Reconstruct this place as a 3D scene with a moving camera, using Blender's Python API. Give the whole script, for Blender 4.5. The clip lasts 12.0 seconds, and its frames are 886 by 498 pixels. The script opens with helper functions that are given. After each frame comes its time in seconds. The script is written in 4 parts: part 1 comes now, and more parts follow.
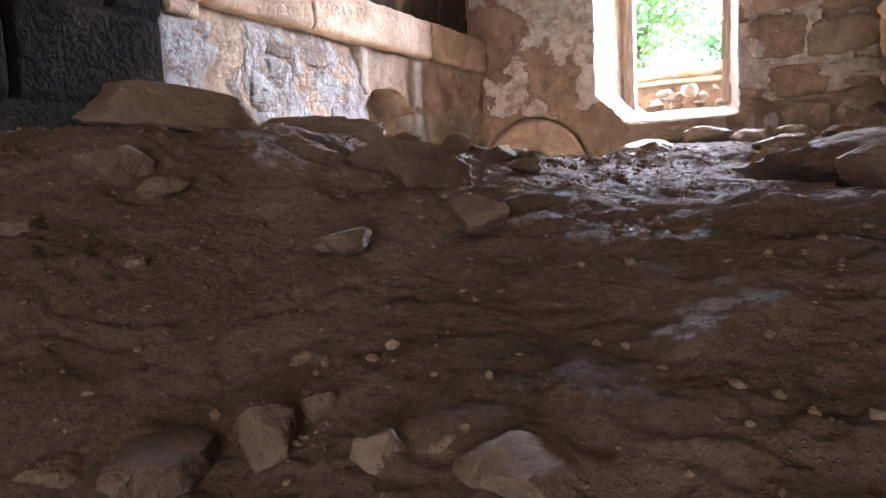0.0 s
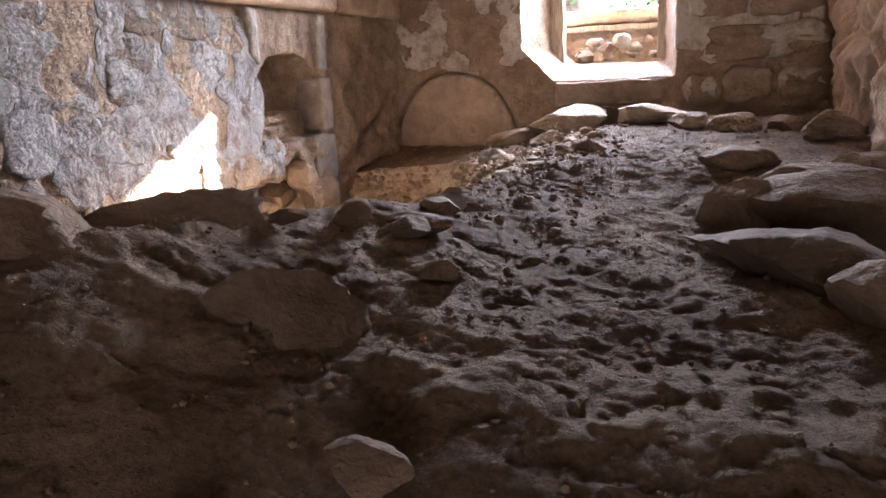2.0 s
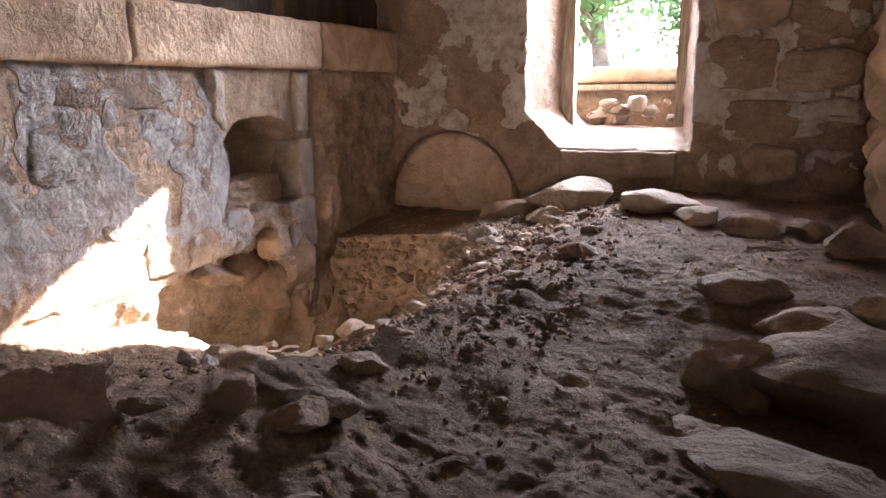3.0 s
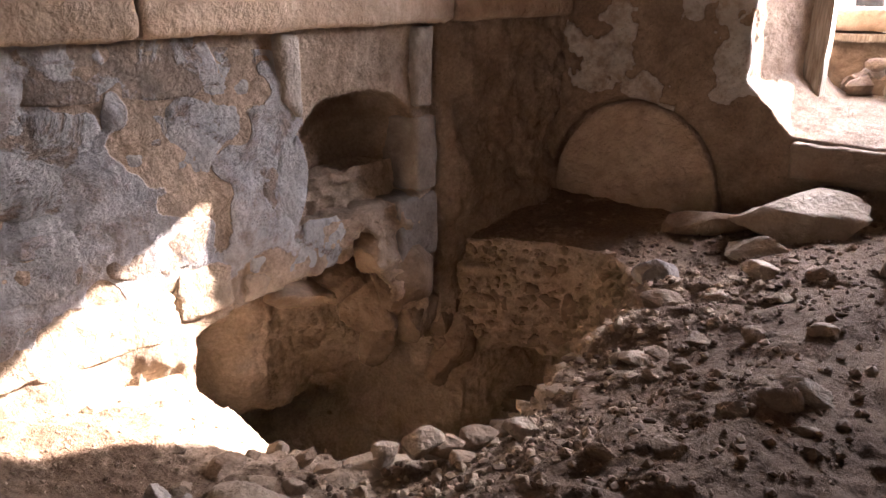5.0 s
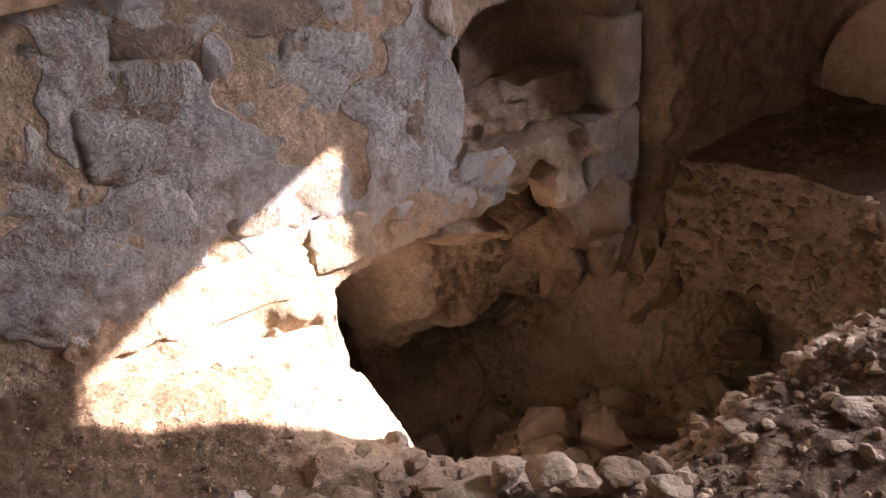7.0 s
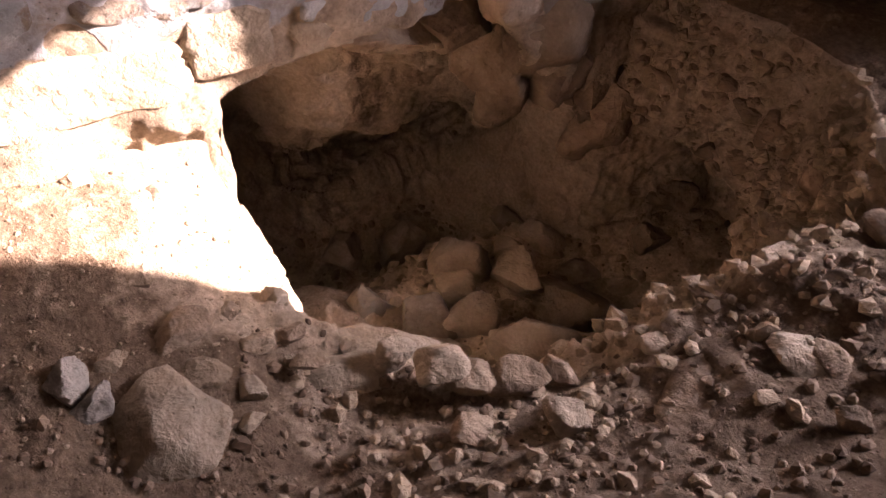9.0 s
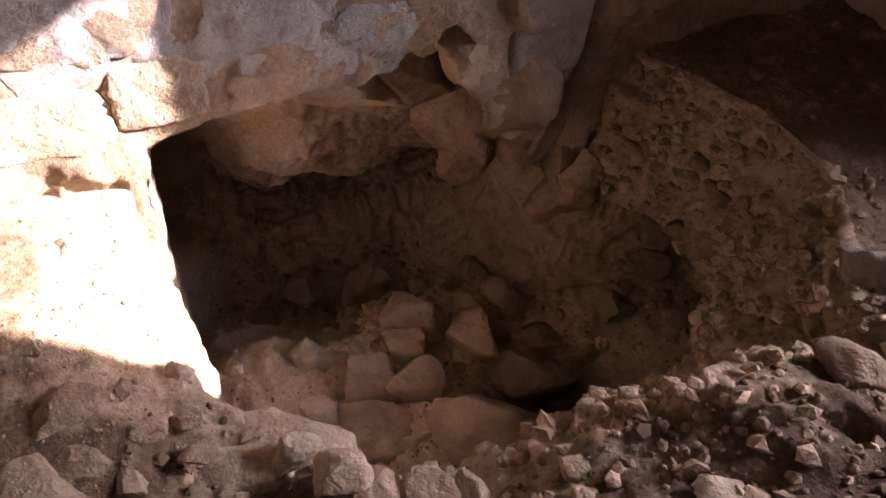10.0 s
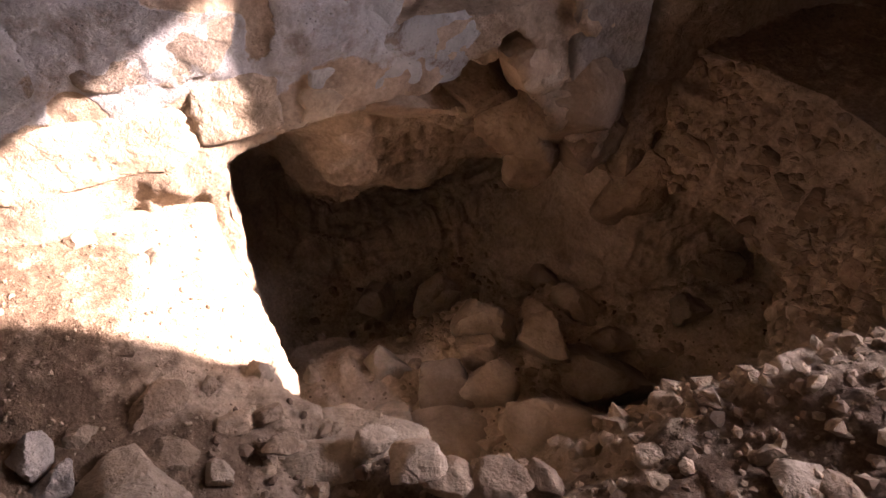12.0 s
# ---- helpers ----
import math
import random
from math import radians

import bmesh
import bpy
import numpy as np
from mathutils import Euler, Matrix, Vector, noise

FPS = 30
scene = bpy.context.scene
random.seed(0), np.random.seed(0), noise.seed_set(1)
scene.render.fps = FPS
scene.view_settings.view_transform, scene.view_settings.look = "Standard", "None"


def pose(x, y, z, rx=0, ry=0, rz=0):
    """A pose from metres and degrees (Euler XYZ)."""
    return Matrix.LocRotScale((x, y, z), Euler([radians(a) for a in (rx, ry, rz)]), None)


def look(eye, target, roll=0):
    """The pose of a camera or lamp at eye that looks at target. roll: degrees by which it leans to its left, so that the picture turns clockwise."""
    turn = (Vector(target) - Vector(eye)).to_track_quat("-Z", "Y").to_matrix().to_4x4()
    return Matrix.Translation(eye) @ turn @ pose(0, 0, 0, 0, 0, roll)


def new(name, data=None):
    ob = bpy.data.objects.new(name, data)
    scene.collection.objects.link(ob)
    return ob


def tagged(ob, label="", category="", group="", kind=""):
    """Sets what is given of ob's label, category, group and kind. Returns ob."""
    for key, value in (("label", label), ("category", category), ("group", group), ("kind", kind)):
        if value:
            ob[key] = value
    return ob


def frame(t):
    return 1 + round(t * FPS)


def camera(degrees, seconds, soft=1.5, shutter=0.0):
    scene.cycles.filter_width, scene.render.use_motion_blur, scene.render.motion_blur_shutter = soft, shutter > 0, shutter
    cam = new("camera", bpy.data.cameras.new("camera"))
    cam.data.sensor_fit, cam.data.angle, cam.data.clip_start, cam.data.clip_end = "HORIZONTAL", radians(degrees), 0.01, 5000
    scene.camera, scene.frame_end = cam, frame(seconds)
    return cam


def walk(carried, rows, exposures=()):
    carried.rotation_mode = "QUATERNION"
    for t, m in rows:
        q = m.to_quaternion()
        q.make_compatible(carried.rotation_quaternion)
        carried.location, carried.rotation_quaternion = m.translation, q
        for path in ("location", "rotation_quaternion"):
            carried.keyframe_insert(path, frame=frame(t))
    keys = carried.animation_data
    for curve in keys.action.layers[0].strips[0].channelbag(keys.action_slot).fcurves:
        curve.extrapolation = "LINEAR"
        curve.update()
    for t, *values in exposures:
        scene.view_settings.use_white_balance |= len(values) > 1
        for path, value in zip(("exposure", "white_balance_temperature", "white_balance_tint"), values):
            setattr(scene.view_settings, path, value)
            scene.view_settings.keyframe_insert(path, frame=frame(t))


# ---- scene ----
cam = camera(61.8, 12.0)
METRES, EYE, TILT, LEAN, TURN = 5.0, 1.3, -5.5, 2.8, 27.0
ROWS = [
    (0.0, 0.0, 0.0, 0.0, -0.0, 0.0, 0.0),
    (0.5, 0.0093, 0.0431, 0.0473, 0.21, 1.93, -0.98),
    (1.0, -0.0065, 0.0529, 0.067, 0.91, 0.83, -1.85),
    (1.5, -0.0312, 0.077, 0.0976, 0.31, -6.22, -1.37),
    (2.0, 0.0165, 0.1146, 0.118, -6.02, -7.83, 0.5),
    (2.5, 0.0606, 0.1582, 0.1576, -5.7, -6.84, -0.85),
    (4.5, 0.1306, 0.4024, 0.257, 9.17, -10.85, -4.06),
    (5.0, 0.1368, 0.48, 0.2789, 12.78, -14.96, -3.95),
    (5.5, 0.1395, 0.532, 0.3008, 14.78, -19.45, -2.74),
    (6.0, 0.1581, 0.603, 0.3132, 26.13, -23.97, 0.85),
    (6.5, 0.1626, 0.6275, 0.3213, 31.93, -27.59, 1.35),
    (7.0, 0.1565, 0.6275, 0.3275, 32.52, -28.36, 0.57),
    (7.5, 0.1548, 0.6275, 0.3246, 30.49, -33.57, -0.75),
    (9.5, 0.1171, 0.7505, 0.3227, 34.91, -48.03, -9.16),
    (10.0, 0.1232, 0.7735, 0.3317, 36.21, -46.06, -11.08),
    (10.5, 0.1315, 0.783, 0.333, 34.92, -45.83, -10.13),
    (11.0, 0.1314, 0.7739, 0.3314, 33.64, -45.34, -8.69),
    (11.5, 0.1318, 0.7607, 0.3305, 36.84, -45.21, -6.81),
    (12.0, 0.1343, 0.7625, 0.3302, 38.82, -44.74, -5.96),
]
walk(cam, [(t, pose(0, 0, EYE, TILT, LEAN, TURN) @ pose(METRES * x, METRES * y, METRES * z, 90 + pitch, roll, yaw)) for t, x, y, z, yaw, pitch, roll in ROWS],
     exposures=[(0.0, 6.2, 5600, 19), (0.5, 5.75, 5800, 17), (1.5, 5.7, 5850, 19), (2.5, 5.45, 6050, 22), (4.5, 4.65, 6400, 26), (6.0, 4.52, 6550, 27), (7.5, 4.38, 6600, 29), (9.5, 4.15, 6850, 37), (12.0, 4.0, 6850, 37)])

# ---- light: a low sun and the sky, both through the window ----
SUN_DIR = Vector((0.45, 1.0, 0.518)).normalized()      # towards the sun
world = bpy.data.worlds.new("sky")
scene.world = world
world.use_nodes = True
wn = world.node_tree
sky = wn.nodes.new("ShaderNodeTexSky")
sky.sky_type, sky.sun_disc = "NISHITA", False
sky.sun_elevation = math.asin(SUN_DIR.z)
sky.sun_rotation = math.atan2(SUN_DIR.x, SUN_DIR.y)
wn.links.new(sky.outputs[0], wn.nodes["Background"].inputs[0])
wn.nodes["Background"].inputs[1].default_value = 0.1
sun = new("sun", bpy.data.lights.new("sun", "SUN"))
sun.data.energy, sun.data.angle, sun.data.color = 3.1, radians(0.6), (1.0, 0.91, 0.78)
sun.matrix_world = look(SUN_DIR * 20, (0, 0, 0))

# sky of the window as an area lamp; added fill behind the walker, source unseen
for place, target, w, h, watts, tint in (((-0.9, 8.7, 3.35), (-1.4, 4.0, 1.8), 2.2, 1.7, 42.0, (0.9, 0.95, 1.0)),
                                         ((0.3, -2.9, 1.3), (-0.9, 2.0, 1.6), 1.6, 1.9, 1.7, (1.0, 0.9, 0.78))):
    lamp = new("sky_and_fill", bpy.data.lights.new("sky_and_fill", "AREA"))
    lamp.data.shape, lamp.data.size, lamp.data.size_y, lamp.data.energy, lamp.data.color = "RECTANGLE", w, h, watts, tint
    lamp.matrix_world = look(place, target)

# ---- noise and meshing ----
TABLE = np.random.RandomState(7).rand(32, 32, 32).astype(np.float32)


def vnoise(p, size, seed=0):
    """Smooth value noise in -1..1 at points p (N, 3), with bumps of about the given size."""
    q = p / size + np.array([seed * 7.31, seed * 3.77, seed * 5.13])
    i = np.floor(q).astype(np.int64)
    f = q - i
    f = f * f * (3 - 2 * f)
    out = 0
    for a in (0, 1):
        wa = f[:, 0] if a else 1 - f[:, 0]
        for b in (0, 1):
            wb = f[:, 1] if b else 1 - f[:, 1]
            for c in (0, 1):
                wc = f[:, 2] if c else 1 - f[:, 2]
                out = out + wa * wb * wc * TABLE[(i[:, 0] + a) % 32, (i[:, 1] + b) % 32, (i[:, 2] + c) % 32]
    return out * 2 - 1


def fbm(p, size, seed=0, octaves=4, gain=0.5):
    out, amp, total = 0, 1.0, 0.0
    for k in range(octaves):
        out = out + amp * vnoise(p, size / 2 ** k, seed + k)
        total += amp
        amp *= gain
    return out / total


def step(a, b, x):
    t = np.clip((x - a) / (b - a), 0, 1)
    return t * t * (3 - 2 * t)


def surface(f, lo, res):
    """Vertices and quads of the surface f = 0 (inside is negative), on a grid of that spacing."""
    s = f < 0
    n = np.array(f.shape)
    c = n - 1
    acc, cnt = np.zeros((*c, 3), np.float32), np.zeros(c, np.float32)
    corner = [(0, 0, 0), (0, 0, 1), (0, 1, 0), (0, 1, 1), (1, 0, 0), (1, 0, 1), (1, 1, 0), (1, 1, 1)]
    cut = lambda o, g: g[o[0]:o[0] + c[0], o[1]:o[1] + c[1], o[2]:o[2] + c[2]]
    for ia, a in enumerate(corner):
        for b in corner[ia + 1:]:
            d = [b[k] - a[k] for k in range(3)]
            if sum(map(abs, d)) != 1:
                continue
            fa, fb = cut(a, f), cut(b, f)
            m = cut(a, s) != cut(b, s)
            t = np.where(m, fa / np.where(m, fa - fb, 1), 0)
            for k in range(3):
                acc[..., k] += np.where(m, a[k] + t * d[k], 0)
            cnt += m
    live = cnt > 0
    index = np.full(c, -1, np.int64)
    index[live] = np.arange(live.sum())
    base = np.argwhere(live)
    verts = (base + acc[live] / cnt[live][:, None]) * res + np.array(lo)
    quads = []
    for ax in range(3):
        u, v = [(1, 2), (2, 0), (0, 1)][ax]
        a = [slice(1, n[k] - 1) for k in range(3)]
        b = list(a)
        a[ax], b[ax] = slice(0, n[ax] - 1), slice(1, n[ax])
        sa, sb = s[tuple(a)], s[tuple(b)]
        for sign in (True, False):
            e = np.argwhere((sa == sign) & (sb != sign))
            e = e + np.array([0 if k == ax else 1 for k in range(3)])
            def at(du, dv):
                q = e.copy()
                q[:, u] += du
                q[:, v] += dv
                return index[q[:, 0], q[:, 1], q[:, 2]]
            ring = [at(-1, -1), at(0, -1), at(0, 0), at(-1, 0)]
            quads.append(np.stack(ring if sign else ring[::-1], 1))
    return verts, np.concatenate(quads)


def normals(verts, quads):
    p = verts[quads]
    fn = np.cross(p[:, 2] - p[:, 0], p[:, 3] - p[:, 1])
    out = np.zeros_like(verts)
    for k in range(4):
        for a in range(3):
            out[:, a] += np.bincount(quads[:, k], fn[:, a], len(verts))
    return out / np.maximum(np.linalg.norm(out, axis=1), 1e-9)[:, None]


def quick_mesh(name, verts, faces, smooth=True):
    """A mesh from arrays; faces (N, k) all of one size."""
    me = bpy.data.meshes.new(name)
    k = faces.shape[1]
    me.vertices.add(len(verts))
    me.vertices.foreach_set("co", np.asarray(verts, np.float32).ravel())
    me.loops.add(faces.size)
    me.loops.foreach_set("vertex_index", faces.astype(np.int32).ravel())
    me.polygons.add(len(faces))
    me.polygons.foreach_set("loop_start", np.arange(0, faces.size, k, dtype=np.int32))
    me.update(calc_edges=True)
    me.validate()
    me.polygons.foreach_set("use_smooth", np.full(len(me.polygons), smooth))
    return me


def finer(verts, quads):
    """Each quad in four."""
    n = len(verts)
    edges = np.sort(np.stack([quads, np.roll(quads, -1, 1)], 2).reshape(-1, 2), 1)
    key, back = np.unique(edges[:, 0] * n + edges[:, 1], return_inverse=True)
    mid = (verts[key // n] + verts[key % n]) / 2
    back = back.reshape(-1, 4) + n
    centre = np.arange(len(quads)) + n + len(mid)
    out = [np.stack([quads[:, k], back[:, k], centre, back[:, k - 1]], 1) for k in range(4)]
    return np.concatenate([verts, mid, verts[quads].mean(1)]), np.concatenate(out)


def carve(name, func, lo, hi, res, layers, material, masks=None, fine=False):
    """A solid from a distance function, roughened along its normals by layers of (size, amount, seed)."""
    ax = [np.arange(lo[k], hi[k] + res, res, dtype=np.float32) for k in range(3)]
    f = func(ax[0][:, None, None], ax[1][None, :, None], ax[2][None, None, :])
    f = np.broadcast_to(f, tuple(len(a) for a in ax)).astype(np.float32)
    verts, quads = surface(f, lo, res)
    if fine:
        verts, quads = finer(verts, quads)
    nor = normals(verts, quads)
    off = sum(amount * vnoise(verts, size, seed) for size, amount, seed in layers)
    extra = {}
    if masks:
        more, extra = masks(verts, nor)
        off = off + more
    verts = verts + nor * np.asarray(off)[:, None]
    me = quick_mesh(name, verts, quads)
    for key, value in extra.items():
        me.attributes.new(key, "FLOAT", "POINT").data.foreach_set("value", value.astype(np.float32))
    me.materials.append(material)
    return new(name, me), verts, nor


def part(name, bm, material, parent=None, label="", smooth=False):
    me = bpy.data.meshes.new(name)
    bm.to_mesh(me)
    bm.free()
    if smooth:
        me.polygons.foreach_set("use_smooth", [True] * len(me.polygons))
    me.materials.append(material)
    ob = new(name, me)
    if parent:
        ob.parent = parent
    if label:
        tagged(ob, label)
    return ob


# ---- materials ----
class Nodes:
    """Short hand for a node material."""

    def __init__(self, name, rough=0.9):
        self.mat = bpy.data.materials.new(name)
        self.mat.use_nodes = True
        self.t = self.mat.node_tree
        self.bsdf = self.t.nodes["Principled BSDF"]
        self.bsdf.inputs["Roughness"].default_value = rough
        self.bsdf.inputs["Specular IOR Level"].default_value = 0.25
        self.co = self.t.nodes.new("ShaderNodeTexCoord").outputs["Object"]

    def link(self, a, b):
        self.t.links.new(a, b)

    def noise(self, scale, detail=5, rough=0.6, distortion=0.0, co=None):
        n = self.t.nodes.new("ShaderNodeTexNoise")
        n.inputs["Scale"].default_value, n.inputs["Detail"].default_value = scale, detail
        n.inputs["Roughness"].default_value, n.inputs["Distortion"].default_value = rough, distortion
        self.link(co or self.co, n.inputs["Vector"])
        return n.outputs["Fac"]

    def voronoi(self, scale, feature="F1", co=None):
        n = self.t.nodes.new("ShaderNodeTexVoronoi")
        n.feature = feature
        n.inputs["Scale"].default_value = scale
        self.link(co or self.co, n.inputs["Vector"])
        return n.outputs["Distance"]

    def ramp(self, fac, *stops):
        n = self.t.nodes.new("ShaderNodeValToRGB")
        e = n.color_ramp.elements
        while len(e) < len(stops):
            e.new(0.5)
        for el, (p, c) in zip(e, stops):
            el.position = p
            el.color = (c, c, c, 1) if isinstance(c, (int, float)) else (*c, 1)
        self.link(fac, n.inputs["Fac"])
        return n.outputs["Color"]

    def mix(self, fac, a, b, mode="MIX"):
        n = self.t.nodes.new("ShaderNodeMix")
        n.data_type, n.blend_type = "RGBA", mode
        for sock, v in ((n.inputs[0], fac), (n.inputs[6], a), (n.inputs[7], b)):
            if isinstance(v, (int, float)):
                sock.default_value = v if sock == n.inputs[0] else (v, v, v, 1)
            elif isinstance(v, tuple):
                sock.default_value = (*v, 1)
            else:
                self.link(v, sock)
        return n.outputs[2]

    def math(self, op, a, b=0.0):
        n = self.t.nodes.new("ShaderNodeMath")
        n.operation = op
        for sock, v in zip(n.inputs, (a, b)):
            if isinstance(v, (int, float)):
                sock.default_value = v
            else:
                self.link(v, sock)
        return n.outputs[0]

    def attr(self, name):
        n = self.t.nodes.new("ShaderNodeAttribute")
        n.attribute_name = name
        return n.outputs["Fac"]

    def random(self):
        return self.t.nodes.new("ShaderNodeObjectInfo").outputs["Random"]

    def done(self, color, height=None, strength=0.6, distance=0.01):
        if isinstance(color, tuple):
            self.bsdf.inputs["Base Color"].default_value = (*color, 1)
        else:
            self.link(color, self.bsdf.inputs["Base Color"])
        if height is not None:
            b = self.t.nodes.new("ShaderNodeBump")
            b.inputs["Strength"].default_value, b.inputs["Distance"].default_value = strength, distance
            self.link(height, b.inputs["Height"])
            self.link(b.outputs[0], self.bsdf.inputs["Normal"])
        return self.mat


def earth_material(name, dark, mid, light):
    n = Nodes(name, 0.95)
    big = n.ramp(n.noise(1.7, 4), (0.3, dark), (0.55, mid), (0.75, light))
    grit = n.ramp(n.noise(55, 6, 0.7), (0.3, (0.45, 0.42, 0.4)), (0.7, (1.25, 1.25, 1.25)))
    col = n.mix(0.75, big, grit, "MULTIPLY")
    peb = n.ramp(n.voronoi(60), (0.05, 1.0), (0.22, 0.0))
    pick = n.ramp(n.noise(14, 3), (0.52, 0.0), (0.62, 1.0))
    col = n.mix(n.math("MULTIPLY", n.math("MULTIPLY", peb, pick), 0.5), col, light)
    cut = n.ramp(n.noise(6, 7, 0.65, 0.4), (0.3, (0.44, 0.335, 0.24)), (0.55, (0.62, 0.49, 0.37)), (0.75, (0.7, 0.58, 0.45)))
    cut = n.mix(0.6, cut, grit, "MULTIPLY")
    edge = n.math("ADD", n.attr("tuff"), n.math("MULTIPLY", n.math("SUBTRACT", n.noise(12, 5), 0.5), 0.9))
    col = n.mix(n.ramp(edge, (0.4, 0.0), (0.65, 1.0)), col, cut)
    n.bsdf.inputs["Roughness"].default_value, n.bsdf.inputs["Specular IOR Level"].default_value = 0.92, 0.12
    h = n.math("ADD", n.math("ADD", n.noise(24, 9, 0.75), n.math("MULTIPLY", n.noise(75, 5, 0.7), 0.4)), n.math("MULTIPLY", peb, 0.3))
    return n.done(col, h, 1.0, 0.03)


def stone_material(name, dark, mid, light, scale=6.0, rough=0.9, pits=0.5):
    n = Nodes(name, rough)
    co = n.t.nodes.new("ShaderNodeVectorMath")
    co.operation = "ADD"
    n.link(n.co, co.inputs[0])
    n.link(n.math("MULTIPLY", n.random(), 37.0), co.inputs[1])
    v = co.outputs[0]
    col = n.ramp(n.noise(scale, 6, 0.62, 0.4, v), (0.28, dark), (0.5, mid), (0.72, light))
    tone = n.ramp(n.random(), (0.0, 0.72), (1.0, 1.15))
    col = n.mix(1.0, col, tone, "MULTIPLY")
    speck = n.ramp(n.noise(85, 4, 0.7, 0, v), (0.35, 0.6), (0.65, 1.15))
    col = n.mix(0.3, col, speck, "MULTIPLY")
    hole = n.ramp(n.voronoi(42, co=v), (0.0, 0.0), (0.16, 1.0))
    some = n.ramp(n.noise(9, 3, 0.5, 0, v), (0.5, 0.0), (0.6, 1.0))
    hole = n.mix(n.math("MULTIPLY", some, pits), 1.0, hole)
    h = n.math("ADD", n.noise(20, 7, 0.62, 0.2, v), n.math("MULTIPLY", hole, 0.4))
    return n.done(col, h, 1.0, 0.03)


def plaster_wall_material(name, under, bare, lime, lime_light):
    """Bare brown masonry with torn lime plaster where the attribute 'plaster' says so."""
    n = Nodes(name, 0.92)
    base = n.ramp(n.noise(5, 7, 0.65, 0.5), (0.3, under), (0.6, bare), (0.78, tuple(min(1, c * 1.3) for c in bare)))
    grit = n.ramp(n.noise(60, 5, 0.7), (0.3, 0.6), (0.7, 1.2))
    base = n.mix(0.7, base, grit, "MULTIPLY")
    top = n.ramp(n.noise(3.5, 6, 0.6, 0.3), (0.3, lime), (0.65, lime_light))
    stain = n.ramp(n.noise(11, 6, 0.7), (0.38, (0.62, 0.5, 0.4)), (0.55, (1, 1, 1)))
    top = n.mix(0.8, top, stain, "MULTIPLY")
    pit = n.ramp(n.voronoi(55), (0.05, 0.25), (0.2, 1.0))
    pitted = n.ramp(n.noise(7, 4), (0.45, 0.0), (0.58, 0.85))
    top = n.mix(pitted, top, n.mix(1.0, top, pit, "MULTIPLY"))
    base = n.mix(pitted, base, n.mix(1.0, base, pit, "MULTIPLY"))
    fine = n.math("ADD", n.attr("plaster"), n.math("MULTIPLY", n.math("SUBTRACT", n.noise(32, 4), 0.5), 0.5))
    m = n.ramp(fine, (0.42, 0.0), (0.52, 1.0))
    col = n.mix(m, base, top)
    h = n.math("ADD", n.math("ADD", n.math("MULTIPLY", n.noise(24, 8, 0.72), 1.0), n.math("MULTIPLY", n.mix(pitted, 1.0, pit), 0.25)), n.math("MULTIPLY", m, 0.35))
    return n.done(col, h, 1.0, 0.05)


M_EARTH = earth_material("brown earth", (0.15, 0.1, 0.068), (0.25, 0.178, 0.124), (0.38, 0.285, 0.205))
M_ROCK = stone_material("tuff rock", (0.18, 0.125, 0.085), (0.3, 0.22, 0.155), (0.42, 0.33, 0.24))
M_DUSTY = stone_material("dust-covered rock", (0.14, 0.095, 0.065), (0.22, 0.155, 0.108), (0.31, 0.23, 0.165))
M_GREY = stone_material("grey tuff", (0.2, 0.168, 0.143), (0.31, 0.274, 0.24), (0.44, 0.4, 0.355))
M_PALE = stone_material("pale tuff", (0.26, 0.2, 0.142), (0.39, 0.31, 0.232), (0.52, 0.43, 0.335))
M_TAN = stone_material("tan plaster", (0.38, 0.28, 0.2), (0.52, 0.4, 0.3), (0.62, 0.5, 0.385), 6.0, pits=0.6)
M_BLOCK = stone_material("dressed stone", (0.28, 0.2, 0.14), (0.42, 0.32, 0.23), (0.55, 0.45, 0.35), 4.0)
# the pier's shade is put into this near-black colour and its low specular
M_PIER_SHADE = stone_material("shaded pier masonry", (0.006, 0.005, 0.004), (0.014, 0.011, 0.009), (0.04, 0.03, 0.022), 2.5)
M_PIER_SHADE.node_tree.nodes["Principled BSDF"].inputs["Specular IOR Level"].default_value = 0.04
M_WALL = plaster_wall_material("limewashed wall", (0.29, 0.212, 0.15), (0.52, 0.405, 0.3), (0.34, 0.335, 0.34), (0.5, 0.505, 0.52))
M_WALL2 = plaster_wall_material("plastered wall", (0.29, 0.205, 0.142), (0.5, 0.375, 0.268), (0.6, 0.55, 0.49), (0.8, 0.76, 0.7))


def wood_material():
    n = Nodes("weathered wood", 0.8)
    stretch = n.t.nodes.new("ShaderNodeMapping")
    stretch.inputs["Scale"].default_value = (1, 1, 0.08)
    n.link(n.co, stretch.inputs["Vector"])
    g = n.noise(60, 6, 0.6, 0.6, stretch.outputs[0])
    return n.done(n.ramp(g, (0.3, (0.16, 0.12, 0.085)), (0.55, (0.34, 0.29, 0.23)), (0.75, (0.5, 0.45, 0.38))), g, 0.5, 0.006)


M_WOOD = wood_material()


def leaf_material():
    n = Nodes("leaves", 0.6)
    c = n.ramp(n.noise(2.5, 3), (0.3, (0.03, 0.07, 0.02)), (0.7, (0.12, 0.2, 0.05)))
    n.bsdf.inputs["Transmission Weight"].default_value = 0.0
    return n.done(c)


M_LEAF = leaf_material()
M_BARK = stone_material("bark", (0.08, 0.06, 0.045), (0.14, 0.11, 0.08), (0.2, 0.16, 0.12), 8)



